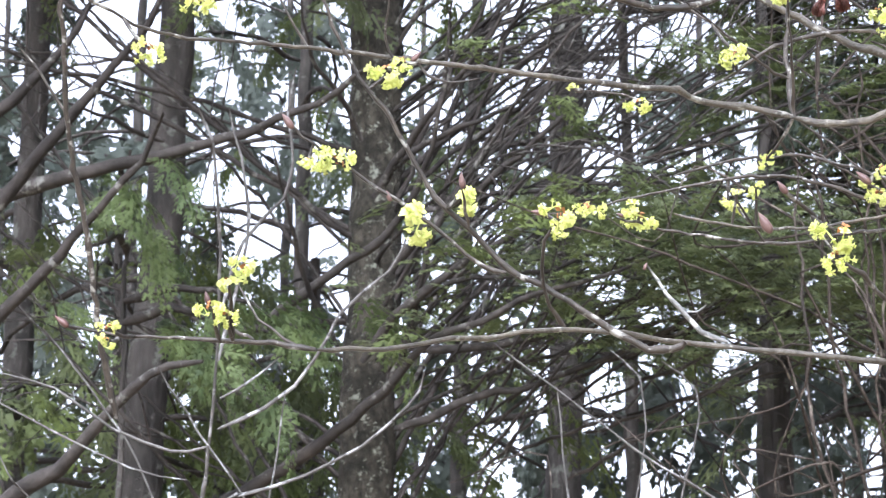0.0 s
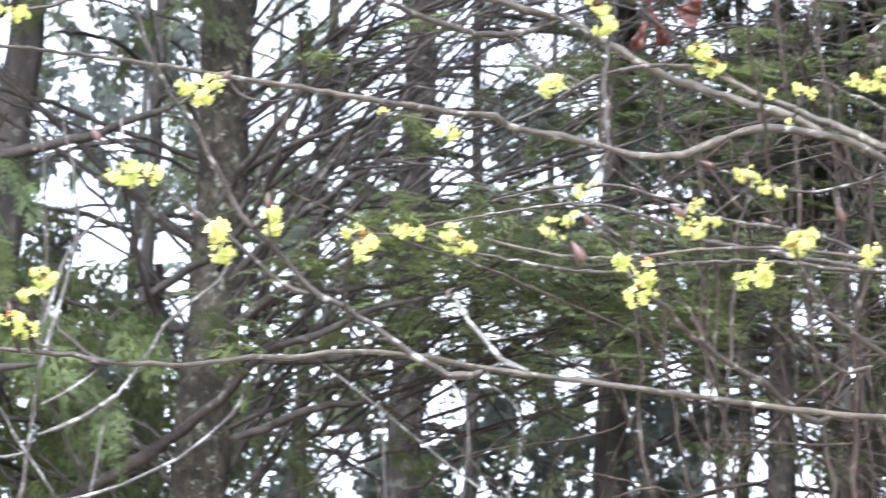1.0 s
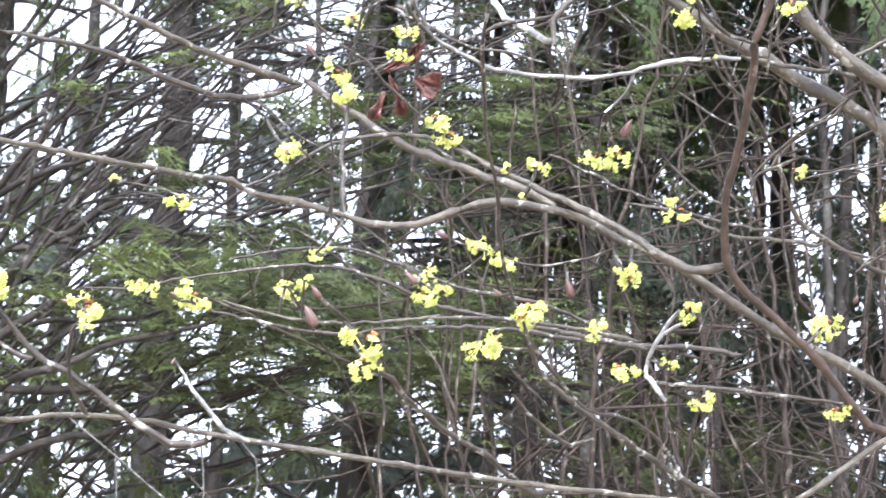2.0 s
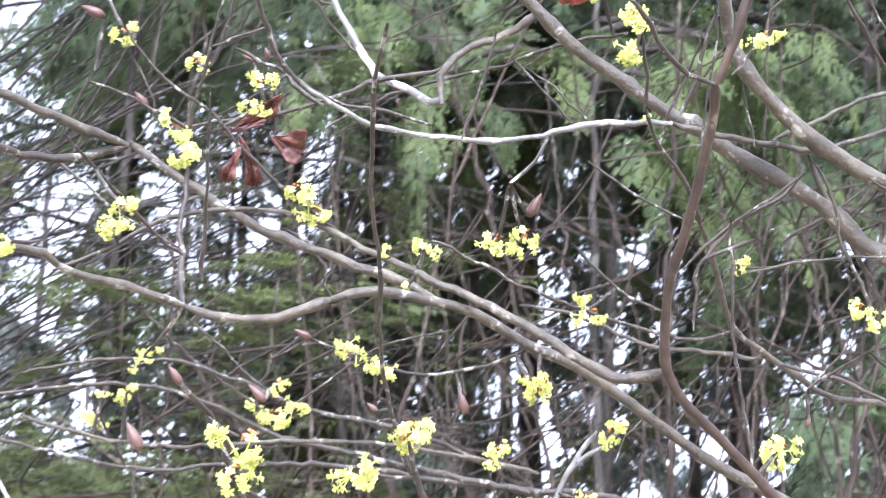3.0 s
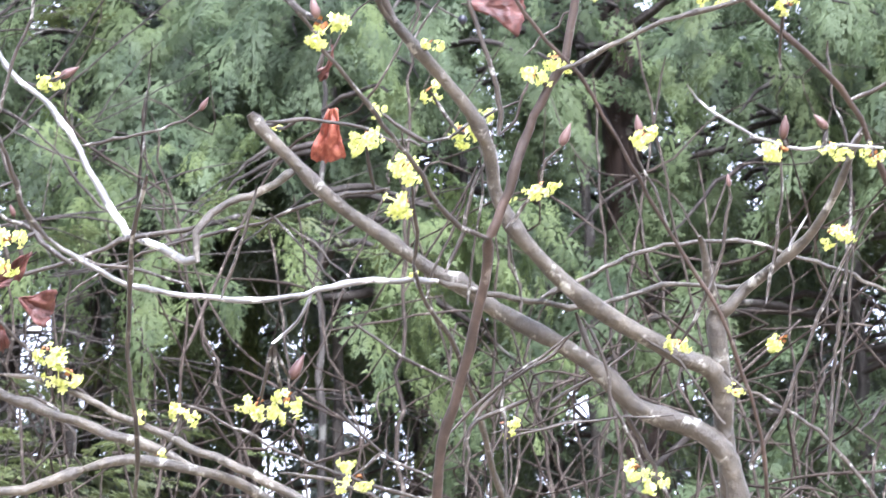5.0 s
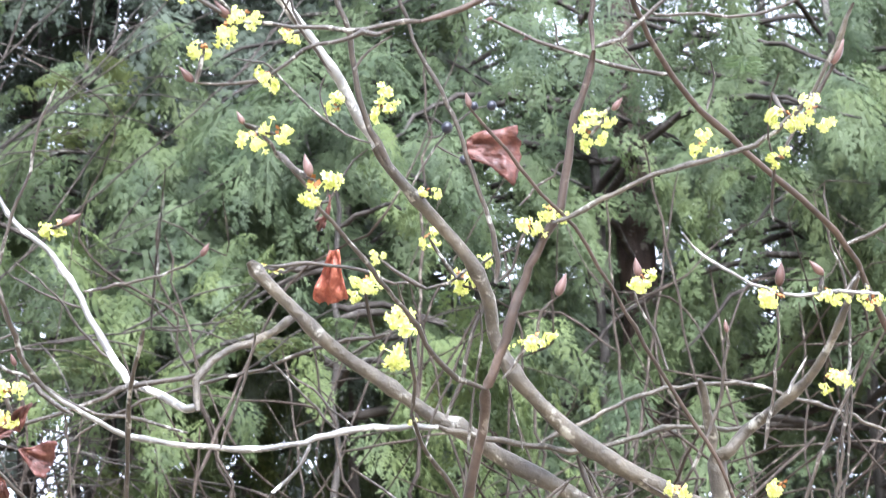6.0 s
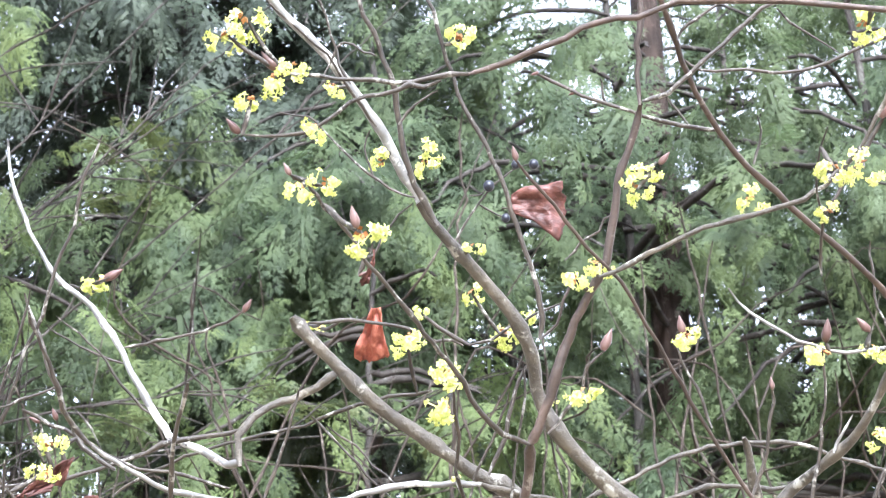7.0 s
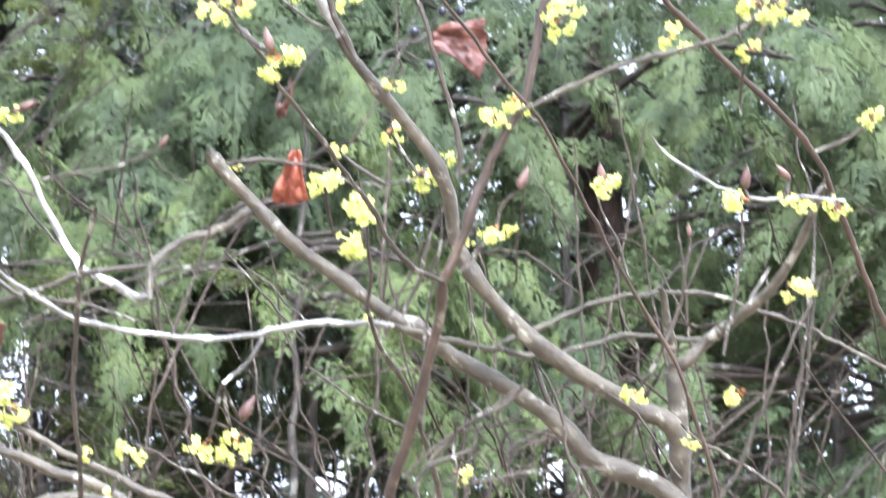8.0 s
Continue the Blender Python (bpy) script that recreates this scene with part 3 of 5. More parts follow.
# ---- saplings behind the shrub ----
def sapling(r0, r1, points):
    p = [Vector(q) for q in points]
    away = (p[0] - p[1]).normalized()
    away.z = min(away.z, -0.45)
    low = p[0] + away.normalized() * 0.35
    foot = Vector((low.x + 0.45 * away.x, low.y + 0.45 * away.y, 0.0))
    half = foot.lerp(low, 0.6)
    ob = thing("sapling", foot, "thin bare pale grey sapling stem", "sapling", "bare saplings")
    v, f = tube([foot, half, low] + p, r0 * 1.3, r1 * 0.7, 0.03, 6, 0.12, 0.004, len(bpy.data.objects))
    part("stem", mesh_of("stem", v, f, SAPLING_BARK), ob)
    return ob


def offshoot(r0, r1, points):
    """A side branch of the tall pale sapling."""
    v, f = tube(points, r0, r1 * 0.7, 0.03, 6, 0.12, 0.004, len(bpy.data.objects))
    part("branch", mesh_of("branch", v, f, SAPLING_BARK), PALE_SAPLING)


PALE_SAPLING = sapling(0.0046, 0.0022, [(-0.309, 3.196, 2.009), (-0.292, 3.127, 2.114), (-0.276, 3.042, 2.241), (-0.272, 2.958, 2.364), (-0.279, 2.896, 2.453), (-0.294, 2.871, 2.487)])
sapling(0.0025, 0.0016, [(-0.330, 2.991, 2.003), (-0.365, 2.972, 2.081), (-0.419, 2.952, 2.159), (-0.477, 2.935, 2.230)])
sapling(0.0025, 0.0016, [(-0.216, 2.991, 2.004), (-0.236, 2.983, 2.036), (-0.305, 2.959, 2.134), (-0.342, 2.944, 2.192)])
sapling(0.0026, 0.0014, [(-0.517, 2.757, 2.118), (-0.492, 2.760, 2.106), (-0.423, 2.768, 2.073), (-0.347, 2.777, 2.037), (-0.283, 2.780, 2.025)])
sapling(0.0041, 0.0023, [(-0.252, 2.788, 1.992), (-0.227, 2.784, 2.007), (-0.151, 2.778, 2.032), (-0.089, 2.770, 2.063), (-0.039, 2.759, 2.107), (-0.019, 2.750, 2.145)])
sapling(0.0022, 0.0016, [(0.365, 2.987, 2.019), (0.324, 2.982, 2.041), (0.229, 2.967, 2.099), (0.147, 2.953, 2.158), (0.062, 2.938, 2.217)])
sapling(0.0028, 0.0018, [(0.260, 3.389, 2.062), (0.268, 3.376, 2.114), (0.278, 3.357, 2.188), (0.266, 3.341, 2.255), (0.228, 3.332, 2.292)])
sapling(0.0028, 0.0018, [(0.314, 3.394, 2.040), (0.332, 3.372, 2.129), (0.343, 3.361, 2.174), (0.344, 3.344, 2.241), (0.297, 3.335, 2.278)])
sapling(0.0030, 0.0017, [(0.162, 3.190, 2.034), (0.162, 3.181, 2.068), (0.154, 3.167, 2.125), (0.146, 3.146, 2.209)])
offshoot(0.0030, 0.0020, [(-0.285, 3.161, 2.149), (-0.224, 3.154, 2.177), (-0.160, 3.140, 2.234), (-0.132, 3.126, 2.290), (-0.067, 3.112, 2.346), (-0.046, 3.101, 2.388)])
sapling(0.0026, 0.0017, [(-0.223, 3.191, 2.031), (-0.209, 3.168, 2.122), (-0.199, 3.149, 2.198)])
offshoot(0.0023, 0.0013, [(-0.282, 3.152, 2.187), (-0.239, 3.145, 2.212), (-0.207, 3.139, 2.239)])
offshoot(0.0030, 0.0017, [(-0.284, 3.126, 2.288), (-0.255, 3.104, 2.380), (-0.205, 3.090, 2.436), (-0.191, 3.077, 2.485), (-0.199, 3.063, 2.541), (-0.189, 3.049, 2.597)])
offshoot(0.0030, 0.0017, [(-0.285, 3.140, 2.233), (-0.258, 3.112, 2.345), (-0.248, 3.095, 2.415), (-0.259, 3.077, 2.484), (-0.274, 3.062, 2.547)])
sapling(0.0022, 0.0012, [(-0.486, 2.985, 2.027), (-0.506, 2.980, 2.047), (-0.527, 2.972, 2.079), (-0.547, 2.966, 2.105)])
offshoot(0.0022, 0.0012, [(-0.277, 2.968, 2.095), (-0.324, 2.970, 2.088), (-0.392, 2.964, 2.113), (-0.460, 2.953, 2.159), (-0.528, 2.948, 2.178)])

# ---- the flowering shrub ----
BASE = Vector((0.904, 1.937, 0.0))
SHRUB = thing("flowering_shrub", BASE, "leafless grey-barked shrub with yellow flower tufts and reddish buds", "shrub")


CURVES = []


def limb_of(name, r0, r1, points, mat, root, sides):
    p = [Vector(q) for q in points]
    k = len(SHRUB.children)
    CURVES.extend(spline(points, 0.008))
    if root is not None:
        foot = root + Vector((0.12 * math.cos(k * 2.4), 0.12 * math.sin(k * 2.4), 0))
        away = (p[0] - p[1]).normalized()
        p = [foot, foot.lerp(p[0] + away * 0.3, 0.5) + Vector((0.05, 0.05, 0)), p[0] + away * 0.25] + p
        v, f = tube(p, r0 * 1.25, r1, 0.012, sides, 0.10, 0.0015, k)
    else:
        v, f = tube(p, r0, r1, 0.008, sides, 0.14, 0.0022 if r0 < 0.004 else 0.0015, k)
    return part(name, mesh_of(name, v, f, mat), SHRUB)


def stem(r0, r1, points, root=None):
    limb_of("stem", r0, r1, points, STEM_BARK, root, 12)


def branch(r0, r1, points, root=None):
    limb_of("branch", r0, r1, points, STEM_BARK, root, 9)


def shoot(r0, r1, points, root=None):
    limb_of("branch", r0, r1, points, SHOOT_BARK, root, 10)


def twig(r0, r1, points, root=None):
    limb_of("twig", r0, r1, points, TWIG_BARK, root, 7)


def pale_branch(r0, r1, points, root=None):
    limb_of("branch", r0, r1, points, PALE_BARK, root, 9)


def dead_twig(r0, r1, points, root=None):
    limb_of("dead_twig", r0, r1, points, PALE_BARK, root, 7)


branch(0.0039, 0.0016, [(0.622, 1.857, 1.964), (0.573, 1.840, 1.960), (0.419, 1.780, 1.954), (0.284, 1.722, 1.953), (0.169, 1.719, 1.963), (0.115, 1.687, 1.963), (0.068, 1.659, 1.958), (0.029, 1.637, 1.947), (0.007, 1.623, 1.945), (-0.030, 1.601, 1.932), (-0.080, 1.568, 1.924)], root=BASE)
twig(0.0020, 0.0008, [(-0.080, 1.568, 1.924), (-0.117, 1.574, 1.930), (-0.161, 1.581, 1.933), (-0.207, 1.589, 1.937), (-0.246, 1.594, 1.944)])
twig(0.0026, 0.0010, [(0.155, 1.566, 1.931), (0.147, 1.568, 1.927), (0.132, 1.568, 1.926), (0.118, 1.566, 1.933), (0.096, 1.563, 1.945), (0.064, 1.558, 1.965), (0.042, 1.555, 1.975), (0.016, 1.549, 2.000), (-0.005, 1.545, 2.019), (-0.024, 1.537, 2.050), (-0.038, 1.531, 2.074), (-0.049, 1.528, 2.085), (-0.064, 1.522, 2.109), (-0.078, 1.514, 2.140), (-0.084, 1.511, 2.154)])
twig(0.0015, 0.0008, [(0.040, 1.536, 1.968), (0.024, 1.536, 1.972), (0.006, 1.532, 1.986), (-0.009, 1.529, 1.998), (-0.048, 1.523, 2.024), (-0.073, 1.519, 2.039), (-0.089, 1.516, 2.051), (-0.098, 1.514, 2.058)])
twig(0.0015, 0.0010, [(0.078, 1.564, 1.940), (0.072, 1.557, 1.945), (0.065, 1.544, 1.955), (0.062, 1.530, 1.968), (0.063, 1.513, 1.982), (0.070, 1.500, 1.992)])
twig(0.0011, 0.0008, [(0.016, 1.501, 1.987), (0.013, 1.486, 1.994), (0.011, 1.466, 2.003)])
dead_twig(0.0018, 0.0010, [(0.182, 1.566, 1.931), (0.165, 1.565, 1.937), (0.155, 1.562, 1.949), (0.143, 1.559, 1.961), (0.130, 1.555, 1.978)])
dead_twig(0.0008, 0.0005, [(0.155, 1.562, 1.949), (0.162, 1.562, 1.950), (0.168, 1.561, 1.954)])
twig(0.0012, 0.0007, [(-0.085, 1.588, 1.929), (-0.104, 1.597, 1.937), (-0.119, 1.606, 1.952), (-0.131, 1.613, 1.969), (-0.136, 1.616, 1.979)])
twig(0.0012, 0.0007, [(-0.122, 1.596, 1.936), (-0.132, 1.606, 1.942), (-0.142, 1.616, 1.952), (-0.147, 1.621, 1.959)])
twig(0.0028, 0.0012, [(0.439, 1.827, 1.964), (0.425, 1.819, 1.954), (0.407, 1.805, 1.957), (0.380, 1.777, 1.971), (0.345, 1.747, 1.980), (0.310, 1.713, 1.994), (0.290, 1.688, 2.006), (0.276, 1.675, 2.010), (0.263, 1.656, 2.020), (0.260, 1.628, 2.018), (0.232, 1.593, 2.031), (0.221, 1.578, 2.036)])
twig(0.0026, 0.0011, [(0.682, 2.163, 2.158), (0.628, 2.159, 2.160), (0.591, 2.158, 2.157), (0.522, 2.154, 2.158), (0.458, 2.149, 2.160), (0.396, 2.146, 2.157), (0.350, 2.144, 2.151), (0.304, 2.143, 2.142), (0.253, 2.139, 2.144), (0.192, 2.133, 2.151), (0.171, 2.132, 2.157), (0.152, 2.128, 2.160)])
twig(0.0026, 0.0009, [(0.583, 2.126, 2.147), (0.516, 2.126, 2.155), (0.443, 2.125, 2.164), (0.392, 2.125, 2.171), (0.345, 2.121, 2.187), (0.304, 2.120, 2.196), (0.249, 2.122, 2.195), (0.190, 2.126, 2.183), (0.139, 2.130, 2.172), (0.122, 2.131, 2.165), (0.077, 2.127, 2.162)])
twig(0.0014, 0.0007, [(0.281, 2.132, 2.141), (0.268, 2.112, 2.153), (0.250, 2.085, 2.168), (0.242, 2.073, 2.174)])
twig(0.0014, 0.0007, [(0.387, 2.122, 2.184), (0.351, 2.103, 2.197), (0.320, 2.087, 2.209), (0.293, 2.071, 2.222), (0.273, 2.057, 2.236)])
branch(0.0077, 0.0032, [(0.786, 1.933, 2.042), (0.729, 1.913, 2.078), (0.676, 1.900, 2.100), (0.630, 1.891, 2.116), (0.604, 1.884, 2.127), (0.566, 1.873, 2.145), (0.521, 1.861, 2.163), (0.493, 1.857, 2.170), (0.457, 1.848, 2.183), (0.424, 1.844, 2.187), (0.387, 1.841, 2.188), (0.360, 1.842, 2.180)], root=BASE)
branch(0.0032, 0.0026, [(0.360, 1.842, 2.180), (0.328, 1.853, 2.168), (0.289, 1.861, 2.167), (0.271, 1.863, 2.172)])
branch(0.0028, 0.0009, [(0.270, 1.862, 2.172), (0.239, 1.847, 2.174), (0.193, 1.827, 2.174), (0.176, 1.806, 2.175), (0.131, 1.780, 2.170), (0.071, 1.743, 2.165), (0.026, 1.714, 2.161), (-0.019, 1.685, 2.157), (-0.073, 1.649, 2.151), (-0.118, 1.617, 2.145), (-0.171, 1.579, 2.136), (-0.195, 1.560, 2.135), (-0.215, 1.540, 2.140), (-0.228, 1.527, 2.143), (-0.241, 1.512, 2.149)])
branch(0.0034, 0.0029, [(0.446, 1.894, 2.205), (0.418, 1.898, 2.218), (0.390, 1.903, 2.227), (0.361, 1.908, 2.237), (0.333, 1.913, 2.246), (0.301, 1.917, 2.263), (0.275, 1.919, 2.278), (0.238, 1.921, 2.301)])
branch(0.0032, 0.0018, [(0.234, 1.898, 2.289), (0.180, 1.866, 2.290), (0.143, 1.843, 2.292), (0.110, 1.820, 2.297), (0.077, 1.796, 2.301), (0.044, 1.771, 2.306), (0.018, 1.749, 2.313)])
twig(0.0031, 0.0014, [(0.234, 1.898, 2.289), (0.202, 1.891, 2.274), (0.165, 1.882, 2.268), (0.124, 1.866, 2.273), (0.078, 1.847, 2.282), (0.039, 1.834, 2.283), (-0.012, 1.816, 2.282)])
branch(0.0037, 0.0015, [(0.564, 1.793, 2.141), (0.549, 1.802, 2.137), (0.534, 1.810, 2.139), (0.508, 1.818, 2.155), (0.483, 1.826, 2.171), (0.453, 1.835, 2.188), (0.424, 1.845, 2.202), (0.391, 1.856, 2.219), (0.358, 1.867, 2.237), (0.341, 1.872, 2.245), (0.318, 1.882, 2.250)])
twig(0.0019, 0.0012, [(0.318, 1.882, 2.250), (0.283, 1.882, 2.244), (0.253, 1.884, 2.233), (0.223, 1.888, 2.212), (0.191, 1.890, 2.195)])
twig(0.0013, 0.0008, [(0.391, 1.869, 2.225), (0.365, 1.866, 2.236), (0.346, 1.862, 2.247), (0.326, 1.857, 2.260), (0.295, 1.847, 2.281), (0.279, 1.841, 2.294), (0.257, 1.837, 2.305), (0.237, 1.832, 2.317), (0.223, 1.825, 2.331), (0.215, 1.822, 2.337)])
twig(0.0023, 0.0014, [(0.271, 1.863, 2.172), (0.268, 1.865, 2.199), (0.267, 1.866, 2.228), (0.269, 1.866, 2.254), (0.269, 1.867, 2.271)])
twig(0.0013, 0.0006, [(0.269, 1.865, 2.274), (0.267, 1.849, 2.299), (0.270, 1.835, 2.316), (0.272, 1.821, 2.336), (0.275, 1.805, 2.356), (0.278, 1.790, 2.375), (0.279, 1.778, 2.392)])
twig(0.0020, 0.0013, [(0.485, 1.966, 2.060), (0.448, 1.934, 2.086), (0.427, 1.911, 2.103), (0.419, 1.898, 2.113), (0.400, 1.862, 2.140), (0.388, 1.828, 2.164), (0.379, 1.795, 2.186), (0.364, 1.759, 2.210), (0.358, 1.742, 2.228), (0.344, 1.684, 2.261), (0.342, 1.659, 2.273), (0.341, 1.646, 2.279)], root=BASE)
stem(0.0075, 0.0039, [(0.817, 1.871, 2.165), (0.805, 1.852, 2.200), (0.788, 1.837, 2.233), (0.762, 1.837, 2.249), (0.728, 1.841, 2.259), (0.707, 1.838, 2.276), (0.668, 1.837, 2.298), (0.629, 1.839, 2.316), (0.603, 1.838, 2.332), (0.593, 1.840, 2.333), (0.550, 1.838, 2.357), (0.518, 1.836, 2.374), (0.486, 1.831, 2.397), (0.482, 1.829, 2.401), (0.467, 1.825, 2.413), (0.456, 1.823, 2.422)])
branch(0.0030, 0.0022, [(0.496, 1.844, 2.400), (0.473, 1.849, 2.383), (0.452, 1.853, 2.372), (0.435, 1.857, 2.357), (0.432, 1.859, 2.346), (0.434, 1.860, 2.331)])
pale_branch(0.0027, 0.0012, [(0.439, 1.876, 2.341), (0.433, 1.883, 2.342), (0.416, 1.897, 2.356), (0.401, 1.909, 2.369), (0.390, 1.915, 2.391), (0.378, 1.922, 2.416), (0.365, 1.929, 2.447), (0.347, 1.939, 2.474), (0.330, 1.950, 2.494), (0.315, 1.958, 2.522), (0.302, 1.963, 2.558), (0.297, 1.964, 2.580), (0.294, 1.965, 2.603)])
twig(0.0018, 0.0010, [(0.437, 1.866, 2.360), (0.421, 1.874, 2.356), (0.401, 1.883, 2.355), (0.382, 1.894, 2.349), (0.360, 1.907, 2.341), (0.338, 1.920, 2.336), (0.298, 1.938, 2.331), (0.272, 1.951, 2.327)])
twig(0.0013, 0.0009, [(0.553, 1.829, 2.387), (0.520, 1.850, 2.384), (0.489, 1.873, 2.376), (0.454, 1.898, 2.370), (0.423, 1.920, 2.365), (0.389, 1.948, 2.352), (0.377, 1.961, 2.344)])
twig(0.0013, 0.0007, [(0.391, 2.001, 2.474), (0.417, 1.979, 2.474), (0.443, 1.956, 2.476), (0.457, 1.937, 2.482), (0.461, 1.929, 2.488)])
twig(0.0011, 0.0007, [(0.342, 1.998, 2.514), (0.352, 1.977, 2.503), (0.359, 1.957, 2.498), (0.364, 1.939, 2.494)])
twig(0.0011, 0.0005, [(0.388, 1.980, 2.451), (0.367, 1.984, 2.458), (0.347, 1.986, 2.467), (0.332, 1.987, 2.476)])
twig(0.0011, 0.0005, [(0.408, 1.971, 2.410), (0.389, 1.971, 2.423), (0.371, 1.966, 2.444), (0.350, 1.964, 2.461), (0.334, 1.964, 2.472)])
stem(0.0069, 0.0032, [(0.791, 1.840, 2.246), (0.779, 1.820, 2.273), (0.764, 1.814, 2.284), (0.749, 1.814, 2.287), (0.728, 1.811, 2.295), (0.695, 1.807, 2.306), (0.669, 1.802, 2.318), (0.642, 1.794, 2.333), (0.619, 1.785, 2.350), (0.603, 1.776, 2.371), (0.594, 1.762, 2.387), (0.577, 1.747, 2.405), (0.555, 1.737, 2.420), (0.528, 1.725, 2.437), (0.501, 1.712, 2.454)])
stem(0.0102, 0.0063, [(0.824, 1.887, 2.174), (0.810, 1.873, 2.204), (0.801, 1.859, 2.230), (0.793, 1.845, 2.256), (0.786, 1.831, 2.282), (0.777, 1.818, 2.308), (0.774, 1.810, 2.323)], root=BASE)
pale_branch(0.0034, 0.0026, [(0.510, 1.729, 2.462), (0.492, 1.721, 2.485), (0.481, 1.715, 2.500), (0.456, 1.707, 2.527), (0.433, 1.702, 2.548), (0.409, 1.699, 2.567), (0.396, 1.697, 2.577), (0.371, 1.693, 2.597)])
twig(0.0020, 0.0012, [(0.508, 1.698, 2.432), (0.491, 1.689, 2.451), (0.481, 1.680, 2.468), (0.473, 1.668, 2.488), (0.464, 1.657, 2.507), (0.450, 1.647, 2.527), (0.438, 1.639, 2.543), (0.431, 1.632, 2.557)])
twig(0.0009, 0.0006, [(0.459, 1.668, 2.475), (0.447, 1.660, 2.482), (0.431, 1.649, 2.491), (0.418, 1.638, 2.500), (0.398, 1.629, 2.506), (0.374, 1.617, 2.515)])
twig(0.0009, 0.0006, [(0.471, 1.663, 2.476), (0.475, 1.658, 2.482), (0.483, 1.650, 2.489), (0.490, 1.645, 2.493)])
twig(0.0009, 0.0006, [(0.487, 1.679, 2.437), (0.472, 1.682, 2.442), (0.458, 1.682, 2.451), (0.443, 1.682, 2.462), (0.429, 1.680, 2.474), (0.420, 1.680, 2.482), (0.402, 1.685, 2.484)])
shoot(0.0050, 0.0029, [(0.689, 1.851, 2.042), (0.649, 1.826, 2.075), (0.626, 1.815, 2.091), (0.604, 1.805, 2.104), (0.578, 1.793, 2.119), (0.560, 1.781, 2.135), (0.554, 1.769, 2.148), (0.546, 1.739, 2.179), (0.546, 1.709, 2.206), (0.545, 1.682, 2.230), (0.541, 1.651, 2.259), (0.536, 1.637, 2.266)], root=BASE)
shoot(0.0030, 0.0019, [(0.536, 1.637, 2.266), (0.538, 1.632, 2.273), (0.543, 1.622, 2.290), (0.547, 1.609, 2.312), (0.553, 1.596, 2.332), (0.560, 1.585, 2.349), (0.562, 1.576, 2.366), (0.563, 1.564, 2.388), (0.566, 1.551, 2.411), (0.569, 1.537, 2.435)])
shoot(0.0017, 0.0013, [(0.565, 1.530, 2.430), (0.562, 1.524, 2.447), (0.561, 1.518, 2.462), (0.559, 1.509, 2.486), (0.558, 1.504, 2.501)])
twig(0.0016, 0.0008, [(0.536, 1.637, 2.265), (0.517, 1.631, 2.266), (0.499, 1.620, 2.272), (0.484, 1.606, 2.281), (0.466, 1.591, 2.290), (0.447, 1.576, 2.298), (0.426, 1.560, 2.307), (0.408, 1.546, 2.314), (0.390, 1.530, 2.323), (0.370, 1.515, 2.329), (0.362, 1.508, 2.333)])
twig(0.0013, 0.0012, [(0.558, 1.513, 2.421), (0.571, 1.508, 2.426), (0.588, 1.497, 2.443), (0.605, 1.487, 2.459), (0.624, 1.474, 2.477), (0.638, 1.464, 2.493)])
twig(0.0014, 0.0008, [(0.630, 1.558, 2.442), (0.607, 1.565, 2.445), (0.588, 1.570, 2.451), (0.562, 1.575, 2.458), (0.543, 1.579, 2.466), (0.525, 1.581, 2.474)])
branch(0.0014, 0.0012, [(0.527, 1.517, 2.309), (0.534, 1.511, 2.311), (0.547, 1.497, 2.316), (0.563, 1.480, 2.322), (0.581, 1.464, 2.325), (0.604, 1.444, 2.328), (0.613, 1.436, 2.330), (0.620, 1.424, 2.337), (0.624, 1.418, 2.341), (0.630, 1.402, 2.353), (0.633, 1.390, 2.363), (0.635, 1.372, 2.380)])
shoot(0.0027, 0.0009, [(0.759, 1.742, 2.100), (0.744, 1.717, 2.129), (0.734, 1.696, 2.153), (0.719, 1.671, 2.181), (0.699, 1.651, 2.207), (0.676, 1.630, 2.234), (0.649, 1.617, 2.260), (0.625, 1.601, 2.278), (0.600, 1.583, 2.297), (0.577, 1.567, 2.314), (0.558, 1.553, 2.329), (0.533, 1.542, 2.340), (0.517, 1.533, 2.350), (0.500, 1.524, 2.359), (0.480, 1.513, 2.370)], root=BASE)
shoot(0.0036, 0.0016, [(0.919, 1.732, 2.268), (0.860, 1.691, 2.312), (0.839, 1.675, 2.329), (0.812, 1.652, 2.352), (0.792, 1.636, 2.368), (0.772, 1.621, 2.384), (0.728, 1.595, 2.396), (0.706, 1.587, 2.403), (0.683, 1.577, 2.411), (0.660, 1.567, 2.419), (0.637, 1.556, 2.427), (0.612, 1.540, 2.440), (0.593, 1.524, 2.453), (0.582, 1.512, 2.462), (0.568, 1.497, 2.473), (0.551, 1.478, 2.486)], root=BASE)
branch(0.0044, 0.0021, [(0.774, 1.810, 2.321), (0.779, 1.801, 2.321), (0.789, 1.793, 2.333), (0.798, 1.764, 2.340), (0.806, 1.732, 2.350), (0.807, 1.704, 2.363), (0.804, 1.676, 2.377), (0.803, 1.659, 2.385)])
shoot(0.0023, 0.0015, [(0.665, 1.361, 2.400), (0.630, 1.374, 2.408), (0.585, 1.392, 2.415), (0.554, 1.406, 2.418), (0.533, 1.416, 2.419), (0.516, 1.428, 2.414), (0.498, 1.437, 2.413), (0.483, 1.448, 2.407), (0.459, 1.466, 2.398), (0.441, 1.478, 2.394)], root=BASE)
twig(0.0016, 0.0008, [(0.441, 1.478, 2.394), (0.406, 1.493, 2.392), (0.378, 1.503, 2.394), (0.362, 1.508, 2.396), (0.352, 1.511, 2.397)])
